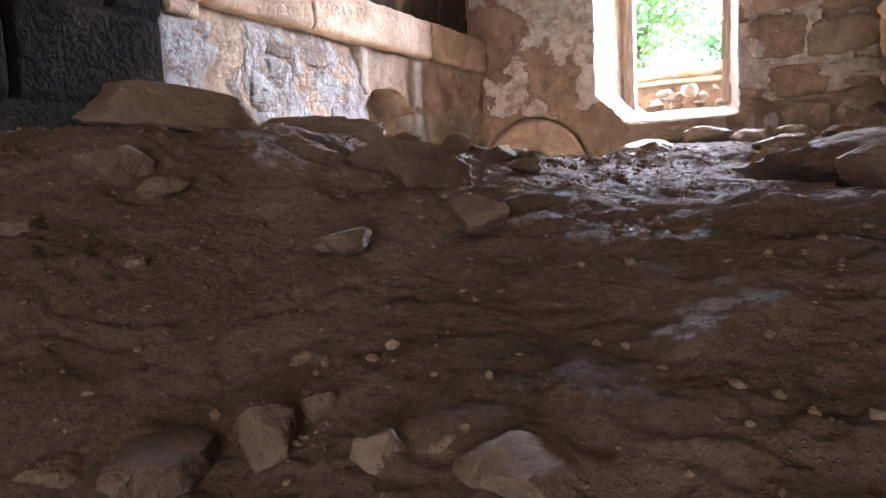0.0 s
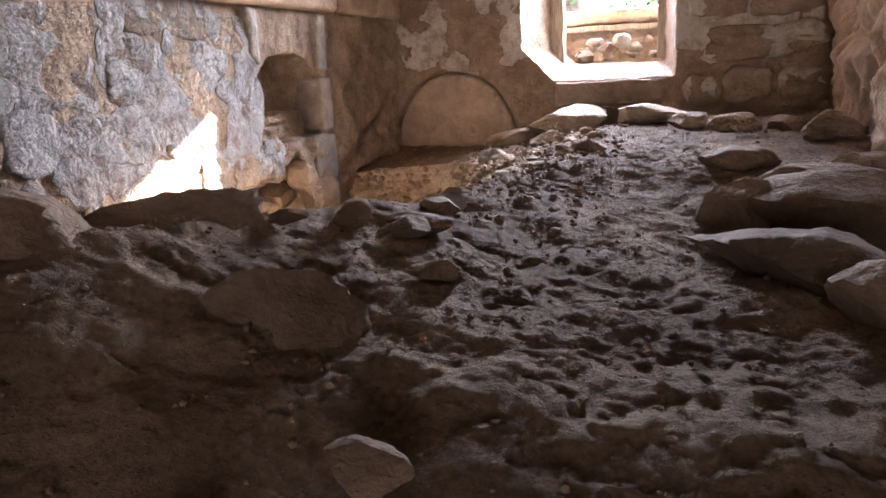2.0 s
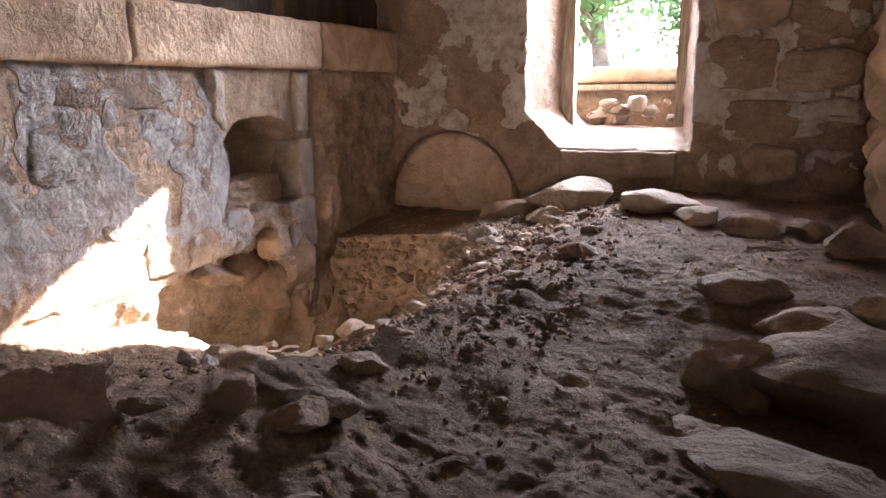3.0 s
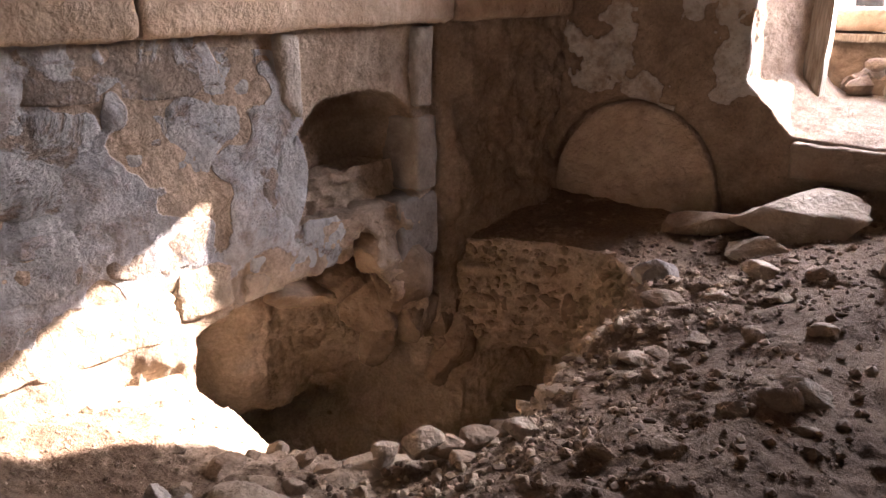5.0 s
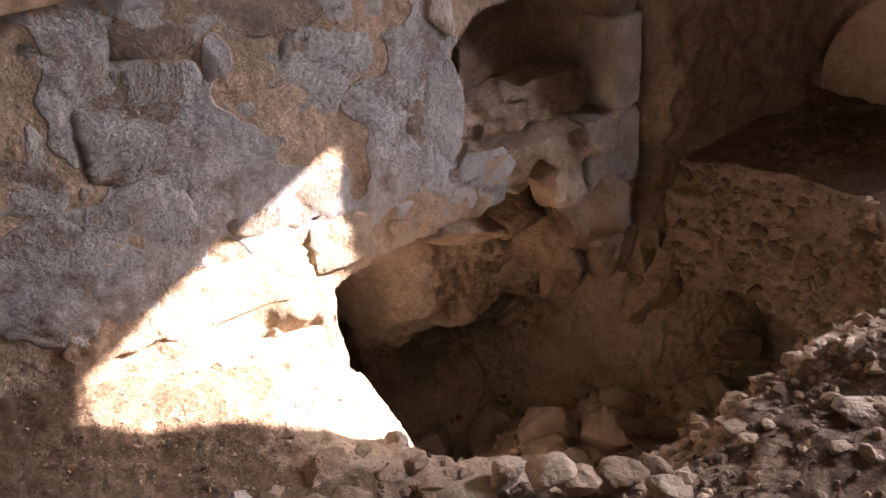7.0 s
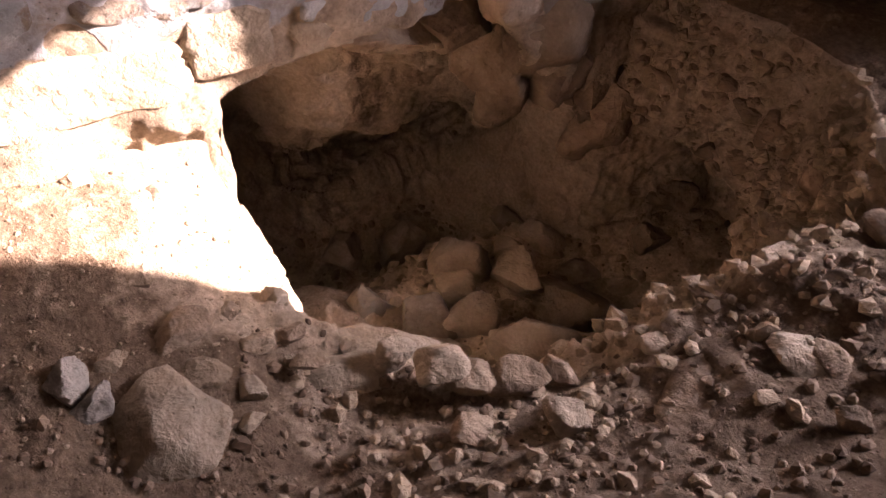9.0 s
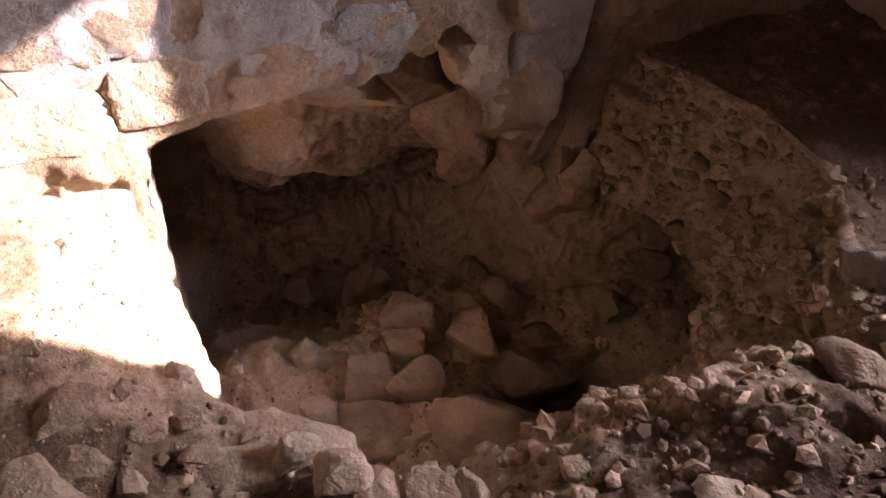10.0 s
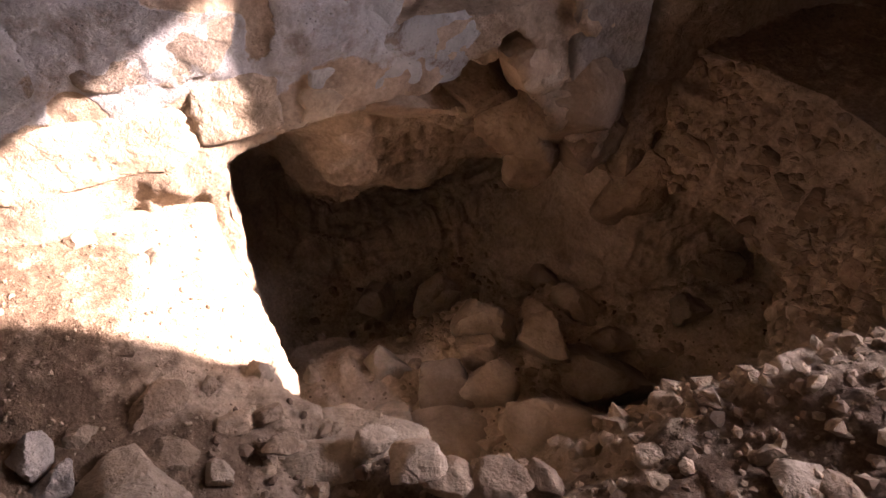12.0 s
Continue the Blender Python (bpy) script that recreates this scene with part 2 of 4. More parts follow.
def lime_stone_material():
    """Blue-grey lime left on rough stone, rubbed through to brown."""
    n = Nodes("limed stone", 0.9)
    lime = n.ramp(n.noise(7, 6, 0.6, 0.3), (0.3, (0.28, 0.275, 0.268)), (0.6, (0.43, 0.428, 0.425)), (0.8, (0.6, 0.598, 0.595)))
    raw = n.ramp(n.noise(9, 6, 0.65, 0.3), (0.3, (0.15, 0.12, 0.1)), (0.7, (0.34, 0.27, 0.21)))
    worn = n.ramp(n.math("ADD", n.noise(4.5, 9, 0.72, 0.5), n.math("MULTIPLY", n.math("SUBTRACT", n.random(), 0.5), 0.2)), (0.45, 0.0), (0.51, 1.0))
    col = n.mix(worn, raw, lime)
    dots = n.ramp(n.voronoi(60), (0.06, 0.2), (0.22, 1.0))
    some = n.ramp(n.noise(16, 3), (0.5, 0.0), (0.6, 1.0))
    col = n.mix(n.math("MULTIPLY", some, 0.8), col, n.mix(1.0, col, dots, "MULTIPLY"))
    h = n.math("ADD", n.noise(30, 8, 0.7), n.math("MULTIPLY", worn, 0.4))
    return n.done(col, n.math("ADD", h, n.math("MULTIPLY", n.mix(some, 1.0, dots), 0.3)), 1.0, 0.035)


M_LIME = lime_stone_material()


def streaked_material():
    n = Nodes("streaked sooty wall", 0.9)
    m = n.t.nodes.new("ShaderNodeMapping")
    m.inputs["Scale"].default_value = (1, 1, 0.16)
    n.link(n.co, m.inputs["Vector"])
    g = n.noise(5, 7, 0.65, 0.4, m.outputs[0])
    return n.done(n.ramp(g, (0.35, (0.02, 0.015, 0.012)), (0.55, (0.07, 0.05, 0.035)), (0.72, (0.26, 0.18, 0.11))), n.noise(22, 7, 0.7), 0.7, 0.02)


M_STREAK = streaked_material()

# ---- the plan ----
WEST, NORTH, EAST = -2.88, 6.5, 0.45     # inner faces of the niche wall, the window wall and the short side wall
CEIL = 3.62


def lerp(y, *pairs):
    return np.interp(y, [p[0] for p in pairs], [p[1] for p in pairs])


def height(x, y):
    """The rubble mound: a spine that runs from the entry to the window, falling to a strip of floor by the niche wall."""
    spine = lerp(y, (-1, -1.9), (1.5, -1.75), (2.0, -1.55), (3.1, -1.18), (4.4, -0.98), (5.5, -0.8), (6.5, -0.7))
    top = lerp(y, (-3, -0.2), (-1.0, -0.1), (0.0, 0.45), (0.8, 1.12), (1.5, 1.47), (1.9, 1.48), (2.4, 1.43), (3.1, 1.36), (4.4, 1.38), (5.5, 1.46), (6.0, 1.42), (6.6, 1.4))
    right = lerp(y, (0, 0.2), (1.5, 0.32), (2.5, 0.26), (3.3, 0.18), (4.2, 0.02), (6, 0.0))
    left = lerp(y, (0, -0.06), (1.5, -0.1), (1.9, 0.1), (2.3, 0.3), (3.0, 0.5), (3.8, 0.5), (4.4, 0.42), (5.3, 0.28), (6.0, 0.12))
    floor = lerp(y, (-1, -0.2), (0.5, 0.8), (1.8, 1.22), (2.8, 1.2), (3.15, 1.13), (3.5, 1.03), (3.8, 0.98), (4.4, 0.98), (5.4, 1.06), (5.7, 1.11), (6.5, 1.2))
    d = x - spine
    slope = np.where(d > 0, top - right * d, top + left * d - 0.06 * np.minimum(1, d * d))
    soft = 0.04
    slope = slope - 0.1 * np.exp(-((x + 1.87) ** 2 + (y - 4.42) ** 2) / 0.06) + 0.05 * np.exp(-((x + 1.6) ** 2 + (y - 4.95) ** 2) / 0.03)
    worn = 0.13 * np.exp(-((x + 2.44) ** 2 + (y - 3.94) ** 2) / 0.035) + 0.12 * np.exp(-((x + 2.02) ** 2 + (y - 4.0) ** 2) / 0.035)
    return 0.5 * (slope + floor + np.sqrt((slope - floor) ** 2 + soft ** 2)) - worn


PIT = ((-3.15, 5.6), (-2.86, 5.58), (-2.45, 5.74), (-2.15, 5.71), (-1.88, 5.5), (-1.72, 5.22), (-1.75, 4.8), (-1.72, 4.5), (-1.8, 4.22), (-2.0, 3.97), (-2.22, 3.86), (-2.45, 3.9), (-2.78, 4.0), (-3.15, 3.98))


def outline(x, y, corners):
    """Distance from the edge of a plan outline; negative inside."""
    near, inside = 9.0, np.zeros(np.broadcast(x, y).shape, bool)
    for (ax, ay), (bx, by) in zip(corners, corners[1:] + corners[:1]):
        t = np.clip(((x - ax) * (bx - ax) + (y - ay) * (by - ay)) / ((bx - ax) ** 2 + (by - ay) ** 2), 0, 1)
        near = np.minimum(near, np.hypot(x - ax - t * (bx - ax), y - ay - t * (by - ay)))
        inside = inside ^ (((ay > y) != (by > y)) & (x < ax + (y - ay) / (by - ay + 1e-9) * (bx - ax)))
    return np.where(inside, -near, near)


def pit(x, y, z):
    """The dug hole beside the niche wall, and the cavity that runs in under the wall; negative inside."""
    lean = 0.12 + 0.2 * step(-2.3, -1.9, x) + 0.1 * step(4.3, 4.0, y)
    side = outline(x, y, PIT) + lean * (1.0 - z) - 0.05 * step(0.85, 1.1, z)
    side = side - 0.55 * step(0.56, 0.42, z) * step(4.75, 5.0, y) * step(-2.85, -2.6, x)
    low = np.maximum(-0.98, -0.1 + 0.3 * np.exp(-((x + 2.1) ** 2 + (y - 4.78) ** 2) / 0.07) - 1.3 * np.maximum(0, -2.85 - x) + 0.1 * step(4.4, 4.2, y) - 0.85 * np.exp(-((x + 2.25) ** 2 + (y - 5.34) ** 2) / 0.08))
    shaft = np.maximum(np.maximum(side, low - z), -3.05 - x)
    cave = np.sqrt(((x + 3.1) / 0.95) ** 2 + ((y - 4.66) / 0.82) ** 6 + ((z - 0.2) / 1.2) ** 4) - 1
    roof = (z - (1.36 - (0.7 + 1.15 * step(4.05, 4.5, y)) * np.maximum(0, -2.95 - x))) * 0.5
    cave = np.maximum(np.maximum(cave * 0.75, roof), (low - z) * 0.8)
    deep = (np.sqrt(((x + 4.05) / 0.7) ** 2 + ((y - 4.9) / 0.65) ** 2 + ((z + 0.15) / 0.42) ** 2) - 1) * 0.4
    under = (np.sqrt(((x + 2.2) / 0.36) ** 2 + ((y - 5.45) / 0.36) ** 2 + ((z - 0.16) / 0.42) ** 2) - 1) * 0.3
    return np.minimum(np.minimum(shaft, cave), np.minimum(deep, under))


def ground_field(x, y, z):
    h = height(x, y)
    h = np.where(x < WEST - 0.12, 1.6, h)
    return np.maximum((z - h) * 0.85, -pit(x, y, z))


def ridged(v, size, seed):
    return 1 - np.abs(vnoise(v, size, seed)) * 2


def ground_masks(v, nor):
    """Clods and crumbs on the mound, broken rock in the pit and the cavity."""
    inside = step(0.95, 0.75, v[:, 2]) * step(-1.5, -1.8, v[:, 0]) * step(4.0, 4.08, v[:, 1])
    cave = step(-2.85, -3.0, v[:, 0])
    warp = v + 0.05 * np.stack([vnoise(v, 0.2, 60 + k) for k in range(3)], 1)
    clod = np.abs(vnoise(warp, 0.26, 21)) * 0.024 + np.abs(vnoise(warp, 0.11, 22)) * 0.018 + ridged(warp, 0.06, 23) * 0.006 + np.abs(vnoise(v, 0.035, 24)) * 0.009 + vnoise(v, 0.02, 25) * 0.004 - 0.018
    rim = step(-0.7, -1.1, v[:, 0]) * step(3.4, 3.9, v[:, 1]) * step(5.9, 5.4, v[:, 1]) * (1 - cave)
    clod = clod + rim * (np.abs(vnoise(warp, 0.16, 26)) * 0.06 + np.abs(vnoise(warp, 0.07, 27)) * 0.03 + ridged(v, 0.03, 28) * 0.005 - 0.025)
    patch = 0.4 + 0.5 * step(-0.3, 0.3, vnoise(v, 0.6, 31))
    hard = fbm(warp, 0.34, 44, 5, 0.6) * 0.09 + vnoise(warp, 0.4, 45) * 0.1 * cave + ridged(warp, 0.05, 46) * 0.014 * (1 - cave) + ridged(warp, 0.16, 47) * 0.02 - 0.01 * step(0.45, 0.75, vnoise(v, 0.12, 48))
    pocks = ridged(warp, 0.09, 81) * 0.014 + np.abs(vnoise(v, 0.04, 82)) * 0.008 - 0.012 * step(0.35, 0.7, vnoise(v, 0.1, 83))
    flat = v * np.array([0.55, 0.55, 2.0])
    beds = (ridged(flat, 0.13, 52) * 0.022 + ridged(v, 0.09, 53) * 0.018 + np.abs(vnoise(v, 0.05, 54)) * 0.03 - 0.02 * step(0.4, 0.75, vnoise(flat, 0.16, 55)) - 0.02) * step(4.2, 4.5, v[:, 1]) * step(0.45, 0.6, v[:, 2]) * step(0.75, 0.45, nor[:, 2])
    return clod * (patch + 0.3 * step(3.4, 2.6, v[:, 1])) * (1 - 0.5 * inside) + hard * (0.7 * inside + 0.6 * cave) + pocks * np.maximum(inside, cave) + beds, {"tuff": np.maximum(np.maximum(inside, cave), 1.3 * step(0.75, 0.45, nor[:, 2]) * step(3.9, 4.1, v[:, 1])) + (0.3 + 0.2 * step(-1.3, -1.7, v[:, 0])) * rim * step(5.65, 5.5, v[:, 1]) + 0.36 * step(-2.0, -2.35, v[:, 0]) * step(2.9, 3.3, v[:, 1])}


RES = 0.02
ground, GV, GN = carve("ground", ground_field, (-4.9, -1.4, -1.1), (0.75, 6.7, 1.75), RES,
                       [(0.5, 0.02, 1), (0.22, 0.016, 2), (0.1, 0.008, 3)], M_EARTH, ground_masks, True)
tagged(ground, "brown rubble and earth mound with a dug pit", "ground", kind="structure")


def hole_top(y):
    return lerp(y, (3.9, 0.0), (3.955, 0.9), (3.97, 1.11), (4.15, 1.17), (4.4, 1.2), (4.57, 1.21), (4.72, 1.26), (4.9, 1.16), (5.05, 0.98), (5.22, 0.79), (5.4, 0.5), (5.7, 0.1))


def west_field(x, y, z):
    f = np.maximum(x - WEST, (WEST - 0.85) - x)
    f = np.maximum(f, 2.67 - y)
    f = np.maximum(f, z - 2.27)
    f = np.maximum(f, -np.maximum(z - hole_top(y), 3.95 - y) * 0.7)
    arch = np.maximum(np.abs(y - 4.87) - 0.345, 1.43 - z)
    arch = np.maximum(arch, np.where(z > 1.78, np.sqrt(((y - 4.87) / 0.345) ** 2 + ((z - 1.78) / 0.19) ** 2) - 1, -1) * 0.2)
    niche = np.maximum(arch, (WEST - 0.1 - 0.22 * np.sqrt(np.maximum(0.0, 1 - ((y - 4.87) / 0.36) ** 2))) - x)
    soot = (np.sqrt(((x - WEST + 0.36) / 0.2) ** 2 + ((y - 4.62) / 0.1) ** 2 + ((z - 1.72) / 0.12) ** 2) - 1) * 0.1
    pocket = (np.sqrt(((x - WEST + 0.1) / 0.25) ** 2 + ((y - 4.87) / 0.11) ** 2 + ((z - 1.22) / 0.13) ** 2) - 1) * 0.1
    return np.maximum(np.maximum(f, -niche), np.maximum(-soot, -pocket))


def west_masks(v, nor):
    p = fbm(v, 0.45, 60) + 0.25 * vnoise(v, 0.12, 71)
    keep = step(-0.1, 0.12, p + 0.2 * step(3.3, 2.9, v[:, 1])) * step(5.4, 5.3, v[:, 1]) * step(1.25, 1.45, v[:, 2] + 0.1 * vnoise(v, 0.2, 72)) * step(4.75, 4.3, v[:, 1]) * step(0.3, 0.7, nor[:, 0])
    low = step(1.25, 1.05, v[:, 2]) * step(4.0, 3.9, v[:, 1])
    streak = np.stack([v[:, 0], v[:, 1], v[:, 2] * 0.65], 1)
    east = step(5.34, 5.42, v[:, 1])
    torn = (ridged(streak + 0.06 * np.stack([vnoise(v, 0.2, 80 + k) for k in range(3)], 1), 0.15, 74) * 0.034 + ridged(v, 0.07, 73) * 0.012 + np.abs(vnoise(v, 0.04, 70)) * 0.012) * east + fbm(streak, 0.3, 75) * 0.08 * east
    crack = -0.04 * np.exp(-((v[:, 1] - 5.375 - 0.012 * vnoise(v, 0.1, 70)) / 0.012) ** 2)
    broken = step(1.5, 1.3, v[:, 2]) * step(4.3, 4.6, v[:, 1]) * step(5.4, 5.2, v[:, 1])
    shard = (ridged(v, 0.15, 76) * 0.035 + ridged(v, 0.05, 69) * 0.012 + fbm(v, 0.25, 78) * 0.06) * broken
    return keep * 0.01 - np.abs(vnoise(v, 0.3, 77)) * 0.015 - 0.012 * (1 - east) + torn + crack + shard + low * (0.05 * (0.5 + vnoise(v, 0.2, 79)) + 0.012 * ridged(v, 0.1, 68)), {"plaster": keep}


west, WV, WN = carve("wall_west", west_field, (-3.85, 2.55, -0.4), (-2.7, 6.6, 2.35), RES, [(0.3, 0.014, 11), (0.1, 0.01, 12), (0.05, 0.007, 13), (0.025, 0.004, 14)], M_WALL, west_masks, True)
tagged(west, "limewashed stone wall with an arched niche and a broken base", "wall", kind="structure")

SPLAY = 0.13


def north_field(x, y, z):
    f = np.maximum(NORTH - y, y - 7.45)
    depth = np.clip((y - NORTH) / 0.62, 0, 1)
    cut = np.maximum((-1.78 + SPLAY * depth) - x, x - (-0.60 - 0.13 * depth))
    sill = 1.70 + 0.12 * depth + 0.25 * step(-1.48, -1.8, x)
    cut = np.maximum(np.maximum(cut, sill - z), z - 3.40)
    f = np.maximum(f, -cut)
    arch = np.sqrt(((x + 2.36) / 0.54) ** 2 + ((z - 1.22) / 0.6) ** 2) - 1
    lunette = np.maximum(np.maximum(arch * 0.5, 1.0 - z), y - (NORTH + 0.07))
    return np.maximum(f, -lunette)


def north_masks(v, nor):
    p = fbm(v, 0.42, 85, 5, 0.62)
    side = 0.16 * step(-2.75, -2.3, v[:, 0]) * step(-1.6, -1.9, v[:, 0]) + 0.14 * step(-0.65, -0.5, v[:, 0]) * step(0.3, 0.0, v[:, 0])
    keep = step(-0.02, 0.06, p + side - 0.45 * step(1.95, 1.6, v[:, 2]) - 0.08)
    keep = keep * step(NORTH + 0.05, NORTH + 0.03, v[:, 1])
    rough = step(1.75, 1.5, v[:, 2]) * step(-1.6, -1.2, v[:, 0])
    return keep * 0.012 - np.abs(vnoise(v, 0.35, 97)) * 0.012 + rough * 0.05 * fbm(v, 0.2, 99), {"plaster": keep}


north, _, _ = carve("wall_north", north_field, (-3.0, 6.4, 0.9), (0.6, 7.5, 3.7), RES, [(0.25, 0.012, 15), (0.09, 0.007, 16), (0.04, 0.004, 17), (0.02, 0.0025, 18)], M_WALL2, north_masks, True)
tagged(north, "brown wall with flaking white plaster and a splayed window opening", "wall", kind="structure")


def slab_field(lo, hi):
    def f(x, y, z):
        return np.maximum(np.maximum(np.maximum(lo[0] - x, x - hi[0]), np.maximum(lo[1] - y, y - hi[1])), np.maximum(lo[2] - z, z - hi[2]))
    return f


def rough_slab(name, lo, hi, res, material, label, layers=((0.4, 0.03, 31), (0.15, 0.02, 32), (0.06, 0.008, 33)), masks=None, fine=False):
    ob, _, _ = carve(name, slab_field(lo, hi), [a - 2 * res for a in lo], [b + 2 * res for b in hi], res, layers, material, masks, fine)
    return tagged(ob, label, "wall" if "wall" in name else name.split("_")[0], kind="structure")


def rubble_relief(v, nor):
    """Rounded stones with sunken joints."""
    warp = v + 0.05 * np.stack([vnoise(v, 0.25, 63 + k) for k in range(3)], 1)
    return np.minimum(np.abs(vnoise(warp, 0.26, 55)), np.abs(vnoise(warp, 0.21, 56)) + 0.1) * 0.18 - 0.04 + ridged(v, 0.09, 57) * 0.01, {}


def block_joints(v, nor):
    """Sunken joints between courses of large blocks."""
    row = np.floor((v[:, 2] + 0.03) / 0.43)
    a = np.abs((v[:, 2] + 0.03) / 0.43 - row - 0.5) * 0.43
    b = np.abs(np.mod(v[:, 1] + 0.31 * row, 0.78) - 0.39)
    return -0.03 * np.maximum(step(0.19, 0.212, a), step(0.365, 0.388, b)), {}


rough_slab("wall_east", (EAST, 3.4, 0.9), (1.0, 6.5, CEIL), 0.04, M_TAN, "rough tan rubble side wall",
           ((0.4, 0.05, 31), (0.2, 0.04, 32), (0.045, 0.012, 34)), rubble_relief, True)
rough_slab("wall_east_return", (1.0, 3.4, -0.6), (2.2, 3.8, CEIL), 0.08, M_ROCK, "rough rubble wall")
# two walls out of view, coloured light enough to return light to the room
rough_slab("wall_east_far", (2.0, -3.3, -0.6), (2.4, 3.6, CEIL), 0.1, M_ROCK, "unseen brown rubble wall, lightened to bounce light")
rough_slab("wall_south", (-4.6, -3.4, -0.6), (2.3, -3.0, CEIL), 0.1, M_ROCK, "unseen brown rubble wall, lightened to bounce light")
rough_slab("wall_west_upper", (-3.6, -3.2, 2.25), (-3.0, 6.6, CEIL), 0.04, M_STREAK, "soot-darkened wall above the stone beam")
# pier painted near-black to stand for the shade it lies in
rough_slab("wall_west_pier", (-3.6, -3.2, -0.6), (-2.83, 2.66, 2.26), 0.04, M_PIER_SHADE, "near-black pier of large blocks, shade in its colour", ((0.3, 0.015, 31), (0.1, 0.008, 32)), block_joints, True)
# ceiling stays out of view; its pale colour is chosen to bounce light down
rough_slab("ceiling", (-4.6, -3.4, CEIL), (2.4, 7.4, CEIL + 0.3), 0.1, M_TAN, "unseen ceiling, kept pale tan to bounce light")
rough_slab("floor_entry", (-4.7, -3.4, -0.6), (2.4, 3.8, -0.1), 0.1, M_EARTH, "earth floor")


def rock_mesh(seed, size, sharp=16, level=4, lumps=0.07):
    """A broken boulder: a ball cut by planes, roughened."""
    rng = np.random.RandomState(seed)
    bm = bmesh.new()
    bmesh.ops.create_icosphere(bm, subdivisions=level, radius=1)
    p = np.array([v.co[:] for v in bm.verts])
    pl = rng.normal(size=(sharp, 3))
    pl /= np.linalg.norm(pl, axis=1)[:, None]
    d = rng.uniform(0.64 if sharp > 20 else 0.44, 0.84 if sharp > 20 else 0.78, sharp)
    r = np.minimum(1.0, np.min(np.where(p @ pl.T > 0.05, d / np.maximum(p @ pl.T, 0.05), 9), axis=1))
    r = r * (1 + lumps * vnoise(p + seed, 0.7, seed) + 0.6 * lumps * vnoise(p + seed, 0.28, seed + 3) + 0.35 * lumps * vnoise(p + seed, 0.11, seed + 5))
    q = p * r[:, None] * np.array(size) * 0.74
    for v, c in zip(bm.verts, q):
        v.co = c
    return bm


def rock(name, x, y, z, size, turn=(0, 0, 0), seed=0, material=None, label="", group="", level=4, sharp=16):
    ob = part(name, rock_mesh(seed, size, {"slab": 11, "masonry_stone": 12}.get(name, sharp), level, 0.11 if name == "boulder" else 0.07), material or M_ROCK, smooth=True)
    ob.data.set_sharp_from_angle(angle=radians(35))
    ob.matrix_world = pose(x, y, z, *turn)
    tone = "pale cream" if material is M_PALE else "grey" if material is M_GREY else "brown"
    return tagged(ob, label or f"angular {tone} tuff {name} lying in the earth rubble", "rock", group or "rubble rocks")


# ---- the beam course ----
def beam(y0, y1, seed):
    lo, hi = (WEST - 0.25, y0 + 0.009, 2.255), (WEST + 0.09, y1 - 0.009, 2.555)

    def block(x, y, z):
        f = slab_field(lo, hi)(x, y, z)
        chip = 0.6 * (x - hi[0] + 0.012) + 0.6 * (z - hi[2] + 0.012)
        foot = 0.6 * (x - hi[0] + 0.012) + 0.6 * (lo[2] + 0.012 - z)
        return np.maximum(np.maximum(f, chip), foot)
    ob, _, _ = carve("beam_block", block, [a - 0.03 for a in lo], [b + 0.03 for b in hi], 0.015,
                     ((0.4, 0.006, seed), (0.1, 0.005, seed + 1), (0.04, 0.004, seed + 2)), M_BLOCK)
    return tagged(ob, "long dressed stone block of the cornice course", "stone block", "cornice blocks")


for a, b in ((0.6, 2.2), (2.2, 3.84), (3.84, 5.43), (5.43, 6.5)):
    beam(a, b, int(a * 10))

def spread_outline(w, h, seed, count=44):
    """A rounded, uneven outline of a stone of that width and height."""
    a = np.arange(count) * 2 * math.pi / count
    c, d = np.cos(a), np.sin(a)
    r = (np.abs(c) ** 4.5 + np.abs(d) ** 4.5) ** (-1 / 4.5)
    p = np.stack([c, d, np.full(count, seed * 1.7)], 1)
    r = r * (1 + 0.2 * vnoise(p, 0.75, seed) + 0.12 * vnoise(p, 0.3, seed + 2) + 0.05 * vnoise(p, 0.12, seed + 4))
    return np.stack([c * r * w / 2, d * r * h / 2], 1)


def wall_stone(u, z, w, h, seed, proud, material, parent, facing):
    """A stone set in a wall, its uneven face standing a little proud. facing: 'east' for the niche wall, 'south' for the window wall."""
    line = spread_outline(w, h, seed)
    n = len(line)
    verts, faces = [], []
    for k, (r, x) in enumerate(((1.06, -0.6), (1.03, 0.0), (0.99, 0.7), (0.93, 1.0), (0.7, 1.0), (0.45, 1.0), (0.2, 1.0))):
        q = np.concatenate([line * r, np.full((n, 1), x * proud)], 1)
        verts.append(q)
        for a in range(n):
            if k:
                b = (a + 1) % n
                faces.append((k * n - n + a, k * n - n + b, k * n + b, k * n + a))
    verts = np.concatenate(verts)
    dent = 0.014 * vnoise(verts + seed, 0.14, seed) + 0.01 * vnoise(verts + seed, 0.05, seed + 1)
    verts[n:, 2] += dent[n:]
    faces.append(tuple(range(6 * n, 7 * n)))
    if facing == "east":
        co = [(p[2], p[0], p[1]) for p in verts]
    else:
        co = [(p[0], -p[2], p[1]) for p in verts]
    me = bpy.data.meshes.new("stone")
    me.from_pydata(co, [], faces)
    me.polygons.foreach_set("use_smooth", [True] * len(me.polygons))
    place = Vector((WEST - 0.018, u, z) if facing == "east" else (u, NORTH + 0.012, z))
    keep = step(-0.05, 0.08, fbm(np.array(co) + np.array(place), 0.3, 85 + seed, 5, 0.62))
    me.attributes.new("plaster", "FLOAT", "POINT").data.foreach_set("value", keep.astype(np.float32))
    me.materials.append(material)
    ob = new("stone", me)
    ob.parent = parent
    ob.location = place
    return ob


